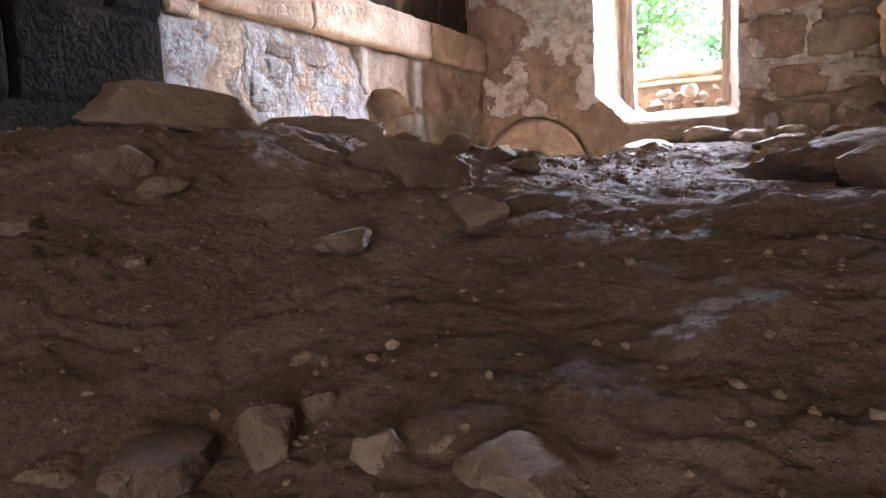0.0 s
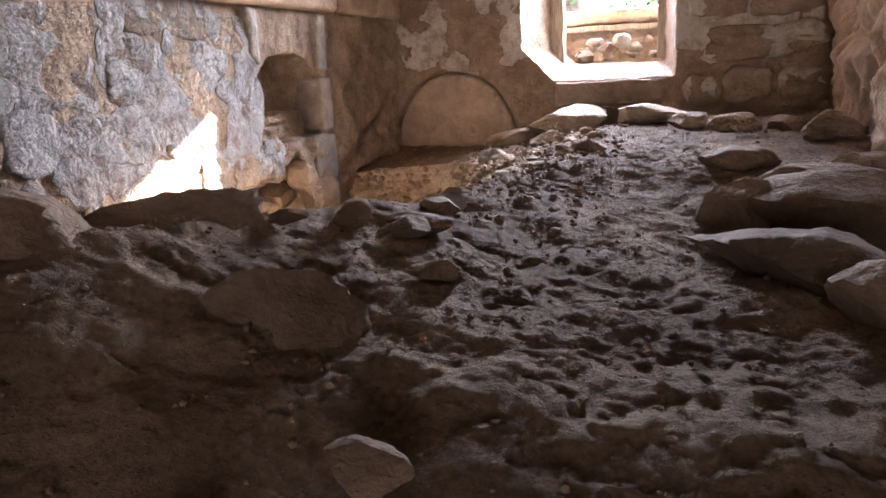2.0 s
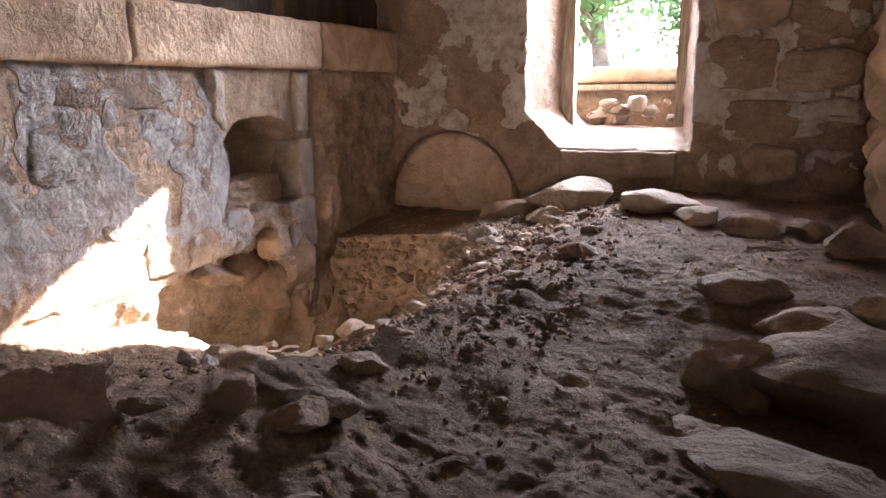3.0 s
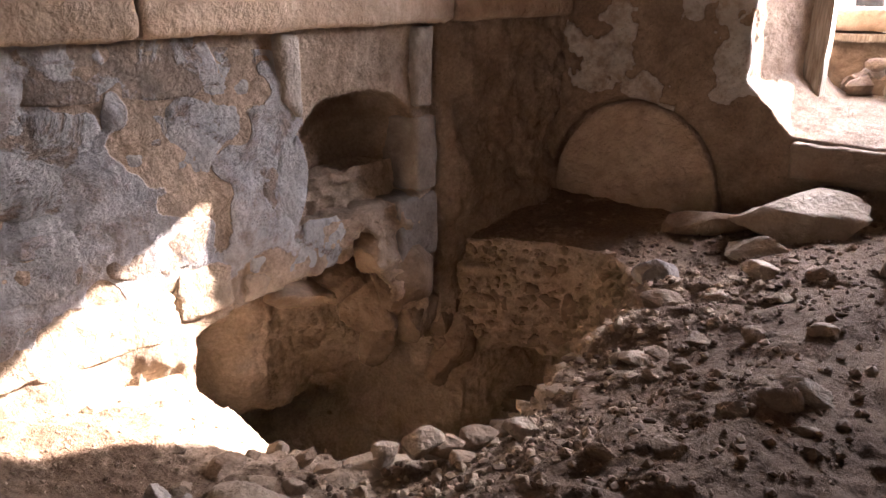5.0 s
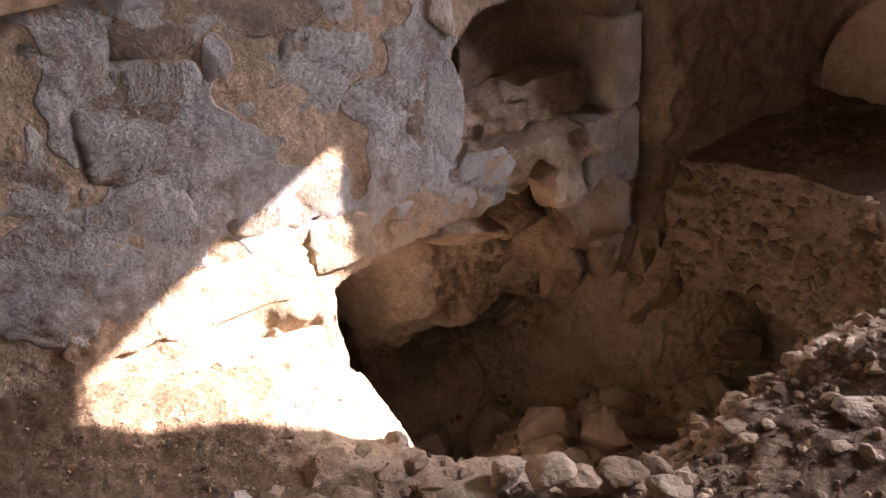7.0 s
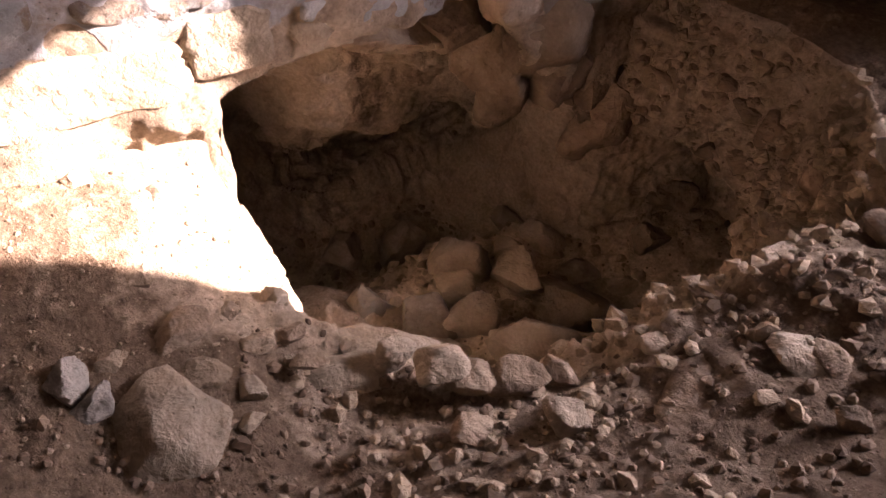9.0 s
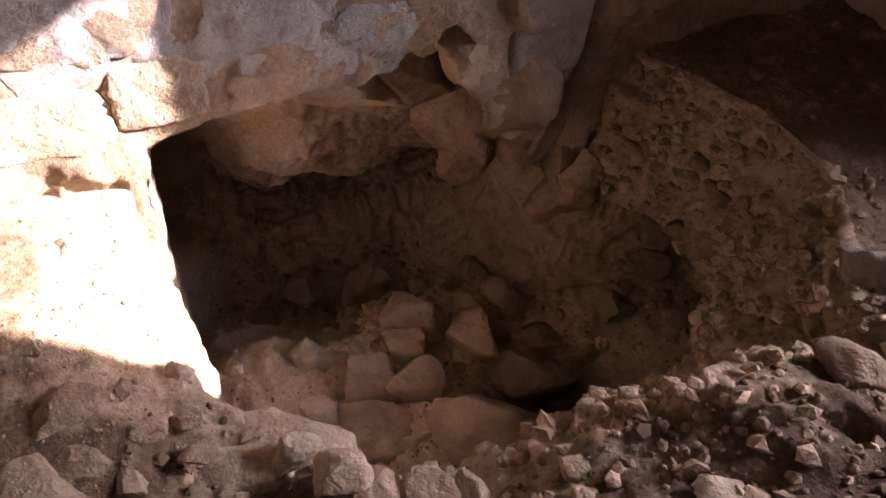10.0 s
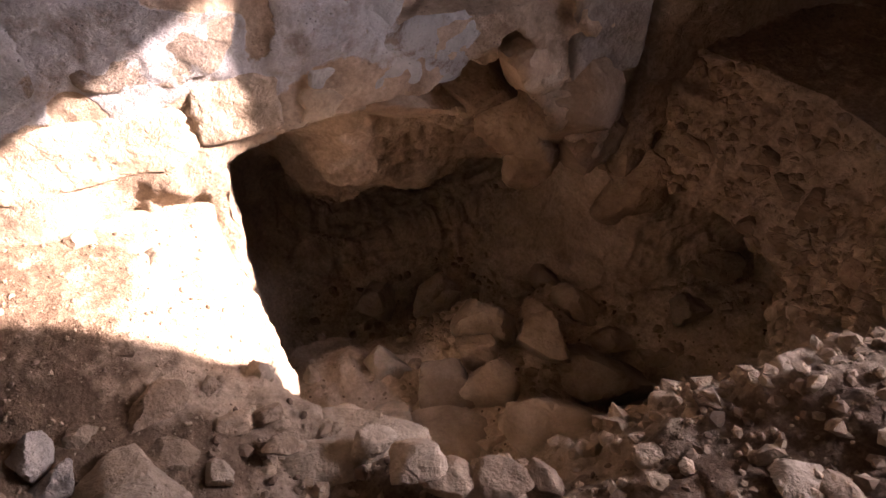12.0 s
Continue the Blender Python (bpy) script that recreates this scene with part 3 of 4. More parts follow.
# stones of the niche wall
for k, (y, z, w, h) in enumerate(((3.77, 2.16, 0.60, 0.20), (4.26, 2.12, 0.37, 0.19), (4.08, 1.91, 0.29, 0.27), (3.54, 1.90, 0.43, 0.30), (3.85, 1.90, 0.17, 0.18),
                                  (3.38, 1.58, 0.36, 0.26), (3.84, 1.57, 0.40, 0.28), (4.30, 1.64, 0.18, 0.22), (4.32, 1.41, 0.17, 0.24), (4.47, 1.66, 0.15, 0.38),
                                  (3.36, 2.12, 0.16, 0.1), (3.12, 1.86, 0.30, 0.26), (2.92, 2.12, 0.36, 0.2), (2.88, 1.6, 0.3, 0.26), (2.80, 1.88, 0.22, 0.24), (4.56, 1.33, 0.34, 0.22))):
    wall_stone(y, z, w, h, 100 + k, 0.009, M_LIME, west, "east")
for k, (y, z, w, h) in enumerate(((3.62, 1.27, 0.5, 0.2), (4.02, 1.3, 0.26, 0.2), (3.25, 1.28, 0.3, 0.2), (4.3, 1.25, 0.22, 0.13))):
    wall_stone(y, z, w, h, 140 + k, 0.012, M_PALE, west, "east")
# blocks of the window wall
for k, (x, z, w, h) in enumerate(((-0.28, 2.62, 0.42, 0.30), (0.17, 2.58, 0.42, 0.32), (-0.30, 2.27, 0.40, 0.30), (0.14, 2.23, 0.5, 0.26), (-0.02, 1.93, 0.75, 0.24),
                                  (-0.42, 1.60, 0.22, 0.2), (-0.1, 1.62, 0.36, 0.24), (0.25, 1.6, 0.3, 0.28), (-0.28, 2.95, 0.5, 0.26), (0.2, 2.93, 0.4, 0.28))):
    wall_stone(x, z, w, h, 170 + k, 0.045, M_WALL2 if k % 3 else M_BLOCK, north, "south")


def carved_piece(name, func, lo, hi, res, material, label, category, parent=None, layers=((0.2, 0.012, 61), (0.07, 0.006, 62), (0.035, 0.003, 63))):
    ob, _, _ = carve(name, func, [a - 2 * res for a in lo], [b + 2 * res for b in hi], res, layers, material)
    if parent:
        ob.parent = parent
        return ob
    return tagged(ob, label, category)


def niche_lintel(x, y, z):
    f = slab_field((WEST - 0.2, 4.43, 1.80), (WEST + 0.02, 5.335, 2.235))(x, y, z)
    arch = (np.sqrt(((y - 4.87) / 0.345) ** 2 + ((z - 1.78) / 0.19) ** 2) - 1) * 0.25
    skew = np.maximum(1.86 + 0.9 * (4.57 - y) * (y < 4.57) - z, 1.88 - 0.5 * (y - 5.2) * (y > 5.2) - z) * 0.6
    return np.maximum(np.maximum(f, -arch), skew * ((y < 4.53) | (y > 5.21)))


carved_piece("stone", niche_lintel, (WEST - 0.2, 4.43, 1.78), (WEST + 0.02, 5.34, 2.24), 0.015, M_GREY, "", "", west)
for lo, hi in (((WEST - 0.3, 5.215, 1.45), (WEST + 0.022, 5.355, 1.82)), ((WEST - 0.25, 5.08, 1.10), (WEST + 0.02, 5.36, 1.43))):
    carved_piece("stone", slab_field(lo, hi), lo, hi, 0.015, M_GREY, "", "", west)


def lunette(x, y, z):
    arch = (np.sqrt(((x + 2.36) / 0.515) ** 2 + ((z - 1.22) / 0.575) ** 2) - 1) * 0.5
    return np.maximum(np.maximum(arch, 1.0 - z), np.maximum(NORTH + 0.02 - y, y - NORTH - 0.12))


carved_piece("lunette_panel", lunette, (-2.9, NORTH + 0.02, 1.0), (-1.8, NORTH + 0.12, 1.82), 0.02, M_TAN, "", "", north, ((0.3, 0.014, 65), (0.09, 0.009, 66), (0.04, 0.005, 67)))
lo, hi = (-1.50, NORTH - 0.05, 1.50), (-0.68, NORTH + 0.3, 1.69)
carved_piece("window_sill", slab_field(lo, hi), lo, hi, 0.015, M_BLOCK, "", "", north)
lo, hi = (WEST - 0.1, 2.7, 2.17), (WEST + 0.05, 2.92, 2.28)
carved_piece("stone", slab_field(lo, hi), lo, hi, 0.02, M_PALE, "", "", west)


# ---- the window ----
def timber(name, lo, hi, parent, seed, material=None):
    bm = bmesh.new()
    bmesh.ops.create_cube(bm, size=1)
    size = Vector(hi) - Vector(lo)
    bmesh.ops.scale(bm, vec=size, verts=bm.verts)
    axis = max(range(3), key=lambda k: size[k])
    long = [e for e in bm.edges if abs((e.verts[0].co - e.verts[1].co)[axis]) > size[axis] * 0.9]
    bmesh.ops.subdivide_edges(bm, edges=long, cuts=14, use_grid_fill=True)
    bmesh.ops.bevel(bm, geom=[e for e in bm.edges if e.is_manifold and e.calc_face_angle() > 1], offset=0.008, segments=2, affect="EDGES")
    for v in bm.verts:
        v.co += noise.noise_vector(v.co * 5 + Vector((seed, 0, 0))) * 0.007
    ob = part(name, bm, material or M_WOOD, parent, smooth=False)
    ob.location = (Vector(lo) + Vector(hi)) / 2
    return ob


window = tagged(new("window_1"), "bare weathered wooden window frame without panes", "window", kind="structure")
timber("post", (-1.665, 7.08, 1.83), (-1.56, 7.20, 3.42), window, 1)
timber("post", (-0.79, 7.08, 1.85), (-0.66, 7.20, 3.42), window, 2)

low_wall = tagged(new("low_wall"), "low dry-stone wall outside the window with a stone coping", "wall")
lo, hi = (-2.2, 7.62, 2.16), (-0.3, 8.0, 2.29)
carved_piece("coping", slab_field(lo, hi), lo, hi, 0.025, M_BLOCK, "", "", low_wall)
lo, hi = (-2.2, 7.68, 1.45), (-0.3, 7.95, 2.16)
carved_piece("core", slab_field(lo, hi), lo, hi, 0.03, M_ROCK, "", "", low_wall, ((0.2, 0.05, 81), (0.09, 0.03, 82)))
# unseen block added on the coping to keep sun off the mound
lo, hi = (-0.76, 7.66, 2.29), (-0.2, 7.98, 2.62)
carved_piece("block", slab_field(lo, hi), lo, hi, 0.03, M_ROCK, "", "", low_wall, ((0.2, 0.03, 83), (0.09, 0.02, 84)))
timber("rail", (-1.7, 7.60, 2.10), (-0.5, 7.66, 2.15), low_wall, 5)
rng = random.Random(5)
for k in range(16):
    w = rng.uniform(0.08, 0.2)
    rock("rubble_stone", -1.5 + 0.075 * k % 0.85 + rng.uniform(-0.03, 0.03), 7.32 + rng.uniform(0, 0.2), 1.88 + (k % 3) * 0.06, (w, w * 0.8, w * 0.65),
         (rng.uniform(-20, 20), rng.uniform(-20, 20), rng.uniform(0, 90)), 300 + k, M_PALE if k % 2 else M_ROCK, "loose broken stone on the window ledge", "window ledge stones", level=2)

# ---- outside ----
def open_ground():
    bm = bmesh.new()
    bmesh.ops.create_grid(bm, x_segments=60, y_segments=60, size=1)
    for v in bm.verts:
        v.co.x, v.co.y = 300 * v.co.x * abs(v.co.x), 7.45 + 2.0 + 300 * (v.co.y * 0.5 + 0.5) ** 3
        v.co.z = 1.45 + 0.12 * noise.noise(v.co * 0.7)
    return part("ground_outside", bm, M_EARTH)


tagged(open_ground(), "dry earth ground outside the ruin", "ground", kind="structure")


def tree(x, y, z, tall, spread, leaves, seed):
    """A tapered trunk with limbs and a loose crown of single leaves in clumps."""
    rng = random.Random(seed)
    root = new("tree")
    root.location = (x, y, z)
    bm = bmesh.new()
    tips = []

    def limb(a, b, ra, rb):
        d = b - a
        m = d.to_track_quat("Z", "Y").to_matrix().to_4x4()
        m.translation = (a + b) / 2
        bmesh.ops.create_cone(bm, cap_ends=True, segments=8, radius1=ra, radius2=rb, depth=d.length, matrix=m)

    top = Vector((0.1 * tall * rng.uniform(-1, 1), 0.1 * tall * rng.uniform(-1, 1), tall * 0.55))
    limb(Vector((0, 0, 0)), top, 0.05 * tall ** 0.8, 0.03 * tall ** 0.8)
    for k in range(9):
        a = top * rng.uniform(0.45, 1.0)
        b = a + Vector((rng.uniform(-1, 1) * spread, rng.uniform(-1, 1) * spread, rng.uniform(0.05, 0.45) * tall))
        limb(a, b, 0.02 * tall ** 0.8, 0.008)
        tips += [a.lerp(b, f) for f in (0.55, 0.75, 1.0)]
    part("trunk", bm, M_BARK, root, smooth=True)
    co, faces = [], []
    for k in range(leaves):
        c = rng.choice(tips) + Vector([rng.gauss(0, 0.24 * spread) for _ in range(3)])
        u = Vector([rng.uniform(-1, 1) for _ in range(3)]).normalized()
        w = u.orthogonal().normalized() * rng.uniform(0.035, 0.06)
        u = u * rng.uniform(0.06, 0.11)
        i = len(co)
        co += [c - u, c + w, c + u, c - w]
        faces.append((i, i + 1, i + 2, i + 3))
    me = bpy.data.meshes.new("crown")
    me.from_pydata(co, [], faces)
    me.materials.append(M_LEAF)
    crown = new("crown", me)
    crown.parent = root
    return tagged(root, "leafy green tree standing outside the window", "tree", "trees outside")


tree(-2.6, 13.5, 1.4, 5.0, 1.5, 5000, 1)
tree(-5.2, 18.0, 1.4, 6.5, 2.0, 8000, 2)
tree(-1.2, 17.0, 1.4, 3.2, 1.3, 4500, 3)

# ---- rocks and boulders ----
# boulders on the mound and by the side wall
rock("rock", -1.35, 2.36, 1.45, (0.09, 0.07, 0.04), (-1, -4, 46), 938, M_DUSTY)
rock("rock", -1.24, 2.54, 1.42, (0.14, 0.10, 0.06), (7, -6, 17), 931, M_DUSTY)
rock("rock", -1.07, 2.59, 1.37, (0.16, 0.12, 0.07), (7, 0, 47), 240, M_DUSTY)
rock("rock", -1.12, 2.94, 1.37, (0.14, 0.10, 0.06), (-2, 7, 42), 857)
rock("rock", -1.14, 3.21, 1.37, (0.11, 0.09, 0.05), (7, 4, 15), 238)
rock("rock", -0.89, 2.32, 1.33, (0.10, 0.08, 0.05), (-4, 8, 35), 760, M_DUSTY)
rock("boulder", -0.13, 3.51, 1.26, (0.27, 0.20, 0.25), (-8, -6, -7), 777)
rock("boulder", 0.04, 2.89, 1.25, (0.52, 0.39, 0.23), (-7, 1, -20), 844, M_DUSTY)
rock("boulder", 0.20, 2.52, 1.26, (0.25, 0.19, 0.23), (0, 7, -4), 732, M_DUSTY)
rock("boulder", -0.21, 3.19, 1.20, (0.19, 0.15, 0.10), (5, 4, 20), 456, M_DUSTY)
rock("boulder", 0.12, 3.99, 1.32, (0.34, 0.26, 0.15), (-4, 3, -15), 37)
rock("boulder", 0.28, 4.12, 1.35, (0.13, 0.10, 0.13), (-4, 7, -11), 265, M_PALE)
rock("rock", -0.16, 4.13, 1.36, (0.26, 0.20, 0.12), (5, 1, 9), 520)
rock("boulder", 0.29, 4.90, 1.44, (0.35, 0.27, 0.20), (4, 3, 10), 600)
rock("rock", -0.16, 5.13, 1.45, (0.34, 0.26, 0.15), (5, -1, 3), 699)
rock("slab", -0.72, 5.52, 1.49, (0.41, 0.31, 0.18), (-8, 0, 0), 716, M_PALE)
rock("rock", -0.42, 5.24, 1.45, (0.22, 0.17, 0.10), (2, -5, 0), 649, M_PALE)
rock("rock", -0.89, 4.43, 1.40, (0.11, 0.08, 0.09), (0, 1, 1), 65)
rock("rock", 0.10, 5.13, 1.44, (0.22, 0.16, 0.11), (7, 7, -15), 353)
rock("rock", 0.40, 4.18, 1.36, (0.17, 0.13, 0.11), (-6, 5, -17), 21, M_DUSTY)
# stones bedded in the slope
rock("rock", -1.63, 1.33, 1.37, (0.23, 0.17, 0.12), (1, 5, 63), 894, M_DUSTY)
rock("rock", -0.71, 1.57, 1.20, (0.14, 0.11, 0.09), (-5, -7, 10), 387, M_DUSTY)
rock("rock", -0.93, 1.35, 1.17, (0.10, 0.08, 0.05), (2, 0, 52), 242, M_DUSTY)
rock("rock", -1.09, 2.67, 1.38, (0.16, 0.12, 0.07), (-7, 1, 4), 79, M_DUSTY)
rock("rock", -0.20, 3.62, 1.28, (0.11, 0.08, 0.11), (-5, -7, -3), 995, M_PALE)
# stones at the foot of the slope
rock("rock", -0.54, 0.82, 0.92, (0.08, 0.06, 0.08), (5, 1, 31), 160, M_DUSTY)
rock("rock", -0.46, 0.89, 0.93, (0.08, 0.06, 0.04), (-7, 2, 29), 369, M_DUSTY)
rock("rock", -0.34, 0.85, 0.92, (0.23, 0.17, 0.10), (-4, 4, 28), 472, M_DUSTY)
rock("rock", -0.86, 0.74, 0.89, (0.20, 0.15, 0.09), (8, 4, 66), 106, M_DUSTY)
rock("rock", -0.70, 0.91, 0.95, (0.07, 0.05, 0.06), (8, 0, 46), 650, M_DUSTY)
rock("rock", -0.81, 1.02, 0.99, (0.05, 0.03, 0.04), (-1, 1, 47), 265, M_DUSTY)
rock("rock", -0.67, 1.09, 1.01, (0.03, 0.02, 0.03), (8, 1, 48), 348)
rock("rock", -1.05, 0.70, 0.88, (0.09, 0.07, 0.06), (-8, 5, 58), 21, M_DUSTY)
rock("rock", -0.72, 0.81, 0.92, (0.09, 0.07, 0.09), (4, -4, 26), 649, M_DUSTY)
rock("rock", -0.69, 1.05, 0.99, (0.03, 0.03, 0.03), (2, 6, 37), 696, M_DUSTY)
rock("rock", -0.66, 0.98, 0.96, (0.03, 0.02, 0.03), (3, 0, 46), 23, M_DUSTY)
rock("rock", -0.94, 1.35, 1.17, (0.10, 0.07, 0.04), (-7, -8, 39), 258, M_DUSTY)
rock("rock", -1.45, 1.32, 1.31, (0.10, 0.07, 0.05), (6, 1, 49), 182, M_DUSTY)
rock("rock", -1.64, 1.08, 1.23, (0.10, 0.07, 0.06), (3, -3, 58), 777, M_DUSTY)
rock("rock", -1.30, 1.10, 1.15, (0.04, 0.03, 0.03), (3, 0, 50), 807, M_DUSTY)
rock("rock", -0.03, 0.91, 0.93, (0.07, 0.05, 0.03), (4, -5, -15), 995, M_DUSTY)
# stones on the flank above the pit
rock("rock", -1.58, 4.27, 1.10, (0.09, 0.07, 0.09), (0, -1, 36), 192, M_PALE)
rock("rock", -0.88, 4.53, 1.39, (0.14, 0.11, 0.08), (5, -5, -2), 616, M_PALE)
rock("rock", -1.70, 5.52, 1.22, (0.18, 0.13, 0.14), (2, 2, 18), 449, M_GREY)
rock("rock", -1.43, 5.86, 1.32, (0.23, 0.17, 0.10), (-3, -6, 18), 760, M_PALE)
rock("rock", -1.30, 5.53, 1.34, (0.14, 0.10, 0.08), (-2, 6, 13), 231, M_PALE)
rock("rock", -1.53, 5.21, 1.23, (0.18, 0.13, 0.08), (-2, 2, 39), 188)
rock("rock", -1.43, 4.73, 1.22, (0.14, 0.10, 0.06), (0, 2, 10), 826, M_PALE)
rock("rock", -0.98, 4.33, 1.38, (0.08, 0.06, 0.05), (3, -4, 22), 299)
rock("rock", -1.06, 4.11, 1.36, (0.09, 0.07, 0.04), (8, 0, 31), 355)
rock("rock", -1.20, 4.06, 1.30, (0.07, 0.05, 0.05), (5, 1, 34), 582)
rock("rock", -1.37, 5.26, 1.28, (0.11, 0.08, 0.05), (5, -7, 25), 160, M_PALE)
rock("rock", -1.07, 5.47, 1.40, (0.09, 0.07, 0.04), (-2, -8, 22), 966)
rock("rock", -1.26, 4.85, 1.29, (0.09, 0.07, 0.05), (8, 5, 35), 973)
rock("rock", -1.26, 4.67, 1.28, (0.07, 0.05, 0.04), (-1, -7, 30), 857)
rock("rock", -1.11, 4.89, 1.35, (0.08, 0.06, 0.04), (8, 1, 30), 350)
rock("rock", -1.13, 5.23, 1.36, (0.10, 0.08, 0.04), (-1, -6, 12), 123)
rock("rock", -1.48, 4.89, 1.23, (0.08, 0.06, 0.04), (-1, -7, 7), 926, M_PALE)
rock("rock", -1.62, 4.57, 1.09, (0.11, 0.08, 0.05), (8, -2, 39), 591, M_PALE)
rock("rock", -1.09, 4.58, 1.34, (0.07, 0.05, 0.04), (-7, -8, 27), 764)
rock("rock", -0.92, 4.90, 1.41, (0.09, 0.07, 0.05), (-5, -3, 23), 308)
rock("rock", -0.81, 4.36, 1.38, (0.07, 0.05, 0.04), (-1, -8, 23), 550)
# stones on the floor before the pit and along its rim
rock("slab", -1.99, 3.53, 1.03, (0.26, 0.19, 0.14), (-4, 0, -239), 489, M_PALE)
rock("rock", -2.18, 3.36, 1.07, (0.10, 0.08, 0.10), (-7, 3, -253), 203, M_GREY)
rock("rock", -2.10, 3.61, 1.02, (0.12, 0.09, 0.05), (-5, -5, -269), 246)
rock("rock", -2.02, 3.71, 1.00, (0.07, 0.05, 0.06), (0, -4, -285), 500, M_PALE)
rock("rock", -1.94, 3.68, 1.00, (0.06, 0.04, 0.05), (4, -7, -265), 255, M_PALE)
rock("rock", -2.14, 3.77, 0.98, (0.09, 0.07, 0.07), (0, 8, 103), 434)
rock("rock", -2.13, 3.85, 0.98, (0.07, 0.05, 0.05), (-7, 7, 86), 796)
rock("rock", -2.04, 3.86, 0.98, (0.08, 0.06, 0.03), (-8, -7, 72), 48)
rock("rock", -2.23, 3.60, 1.02, (0.15, 0.11, 0.07), (-5, -7, -275), 495)
rock("rock", -2.30, 3.87, 0.92, (0.07, 0.06, 0.06), (-7, -6, 97), 515, M_PALE)
rock("rock", -2.64, 3.79, 0.96, (0.11, 0.08, 0.07), (7, 2, 80), 323, M_PALE)
rock("rock", -2.70, 3.68, 1.00, (0.10, 0.07, 0.07), (-6, 3, -261), 663, M_PALE)
rock("rock", -2.85, 3.51, 1.03, (0.09, 0.06, 0.04), (4, 1, -256), 272, M_PALE)
rock("rock", -2.44, 3.56, 1.02, (0.08, 0.06, 0.03), (-2, 2, -251), 127)
rock("rock", -2.20, 3.45, 1.05, (0.08, 0.06, 0.05), (-4, -8, -247), 815)
rock("rock", -1.95, 3.62, 1.02, (0.05, 0.04, 0.05), (-6, -3, -275), 383)
rock("rock", -2.10, 3.40, 1.06, (0.09, 0.07, 0.06), (6, 4, -265), 638, M_GREY)
rock("rock", -2.26, 3.73, 0.98, (0.07, 0.05, 0.03), (5, -7, -263), 643)
rock("rock", -1.75, 4.26, 1.00, (0.12, 0.09, 0.05), (7, 2, 56), 974)
rock("rock", -1.73, 4.36, 1.00, (0.09, 0.07, 0.06), (5, 6, 25), 251)
rock("rock", -1.76, 4.52, 0.89, (0.10, 0.07, 0.09), (-2, 0, 23), 823)
rock("rock", -2.35, 5.54, -0.63, (0.19, 0.15, 0.09), (5, -1, 42), 134)
rock("rock", -1.66, 4.08, 1.06, (0.11, 0.08, 0.05), (-8, 2, 60), 993)
rock("rock", -1.66, 4.76, 1.12, (0.09, 0.07, 0.04), (-5, 8, 31), 684)
rock("rock", -1.38, 4.78, 1.23, (0.13, 0.10, 0.06), (-5, 2, 29), 545)
# fallen stones down in the pit
rock("rock", -3.57, 4.90, -0.76, (0.33, 0.25, 0.24), (-5, -8, 76), 147, M_PALE)
rock("rock", -2.81, 4.34, -0.03, (0.19, 0.14, 0.19), (-1, 4, 54), 540, M_PALE)
rock("rock", -2.64, 4.53, -0.04, (0.27, 0.20, 0.26), (-6, -5, 68), 184, M_PALE)
rock("rock", -2.73, 4.73, -0.06, (0.19, 0.14, 0.18), (-8, 2, 47), 27, M_PALE)
rock("rock", -2.52, 4.68, -0.02, (0.26, 0.20, 0.26), (-5, 7, 55), 593, M_PALE)
rock("rock", -2.68, 5.02, -0.08, (0.23, 0.17, 0.20), (1, -6, 34), 786, M_PALE)
rock("boulder", -2.55, 5.19, -0.26, (0.43, 0.32, 0.31), (8, 8, 41), 110, M_PALE)
rock("rock", -2.54, 4.27, 0.01, (0.15, 0.12, 0.15), (-5, -7, 86), 333, M_PALE)
rock("rock", -2.41, 4.47, -0.05, (0.35, 0.26, 0.15), (-3, -6, 56), 185, M_PALE)
rock("rock", -2.26, 4.58, 0.04, (0.13, 0.09, 0.12), (-1, 6, 59), 259, M_PALE)
rock("boulder", -2.14, 4.76, 0.23, (0.41, 0.31, 0.21), (3, 4, 48), 570, M_PALE)
rock("rock", -2.65, 5.35, -0.21, (0.20, 0.15, 0.12), (5, -6, 48), 513, M_PALE)
rock("rock", -3.18, 5.38, -0.43, (0.24, 0.18, 0.11), (-1, 5, 43), 426, M_PALE)
rock("rock", -2.82, 4.85, -0.05, (0.27, 0.20, 0.22), (8, 7, 47), 659, M_PALE)
rock("rock", -2.84, 5.07, -0.08, (0.17, 0.12, 0.13), (4, -4, 43), 99, M_PALE)
rock("rock", -1.97, 4.05, 0.95, (0.09, 0.07, 0.09), (7, 7, 84), 974, M_PALE)
rock("rock", -1.87, 4.11, 1.00, (0.13, 0.10, 0.08), (6, -3, 52), 274, M_PALE)
rock("rock", -2.46, 5.47, -0.52, (0.31, 0.23, 0.26), (-2, -4, 51), 323, M_PALE)
rock("rock", -2.47, 5.34, -0.59, (0.26, 0.19, 0.11), (-1, 1, 47), 610, M_PALE)
rock("rock", -3.67, 4.60, -0.72, (0.24, 0.18, 0.24), (0, -2, 72), 24, M_PALE)
rock("rock", -1.81, 4.16, 1.00, (0.11, 0.08, 0.06), (0, 7, 63), 206)
rock("rock", -2.34, 4.71, 0.05, (0.12, 0.09, 0.10), (-3, 3, 47), 330, M_PALE)
rock("rock", -2.58, 5.72, -0.11, (0.18, 0.13, 0.16), (7, -4, 43), 715, M_PALE)
rock("rock", -2.53, 5.57, -0.27, (0.17, 0.12, 0.12), (7, -2, 47), 595, M_PALE)
rock("rock", -2.82, 5.27, -0.09, (0.20, 0.15, 0.12), (-8, 7, 33), 878, M_PALE)
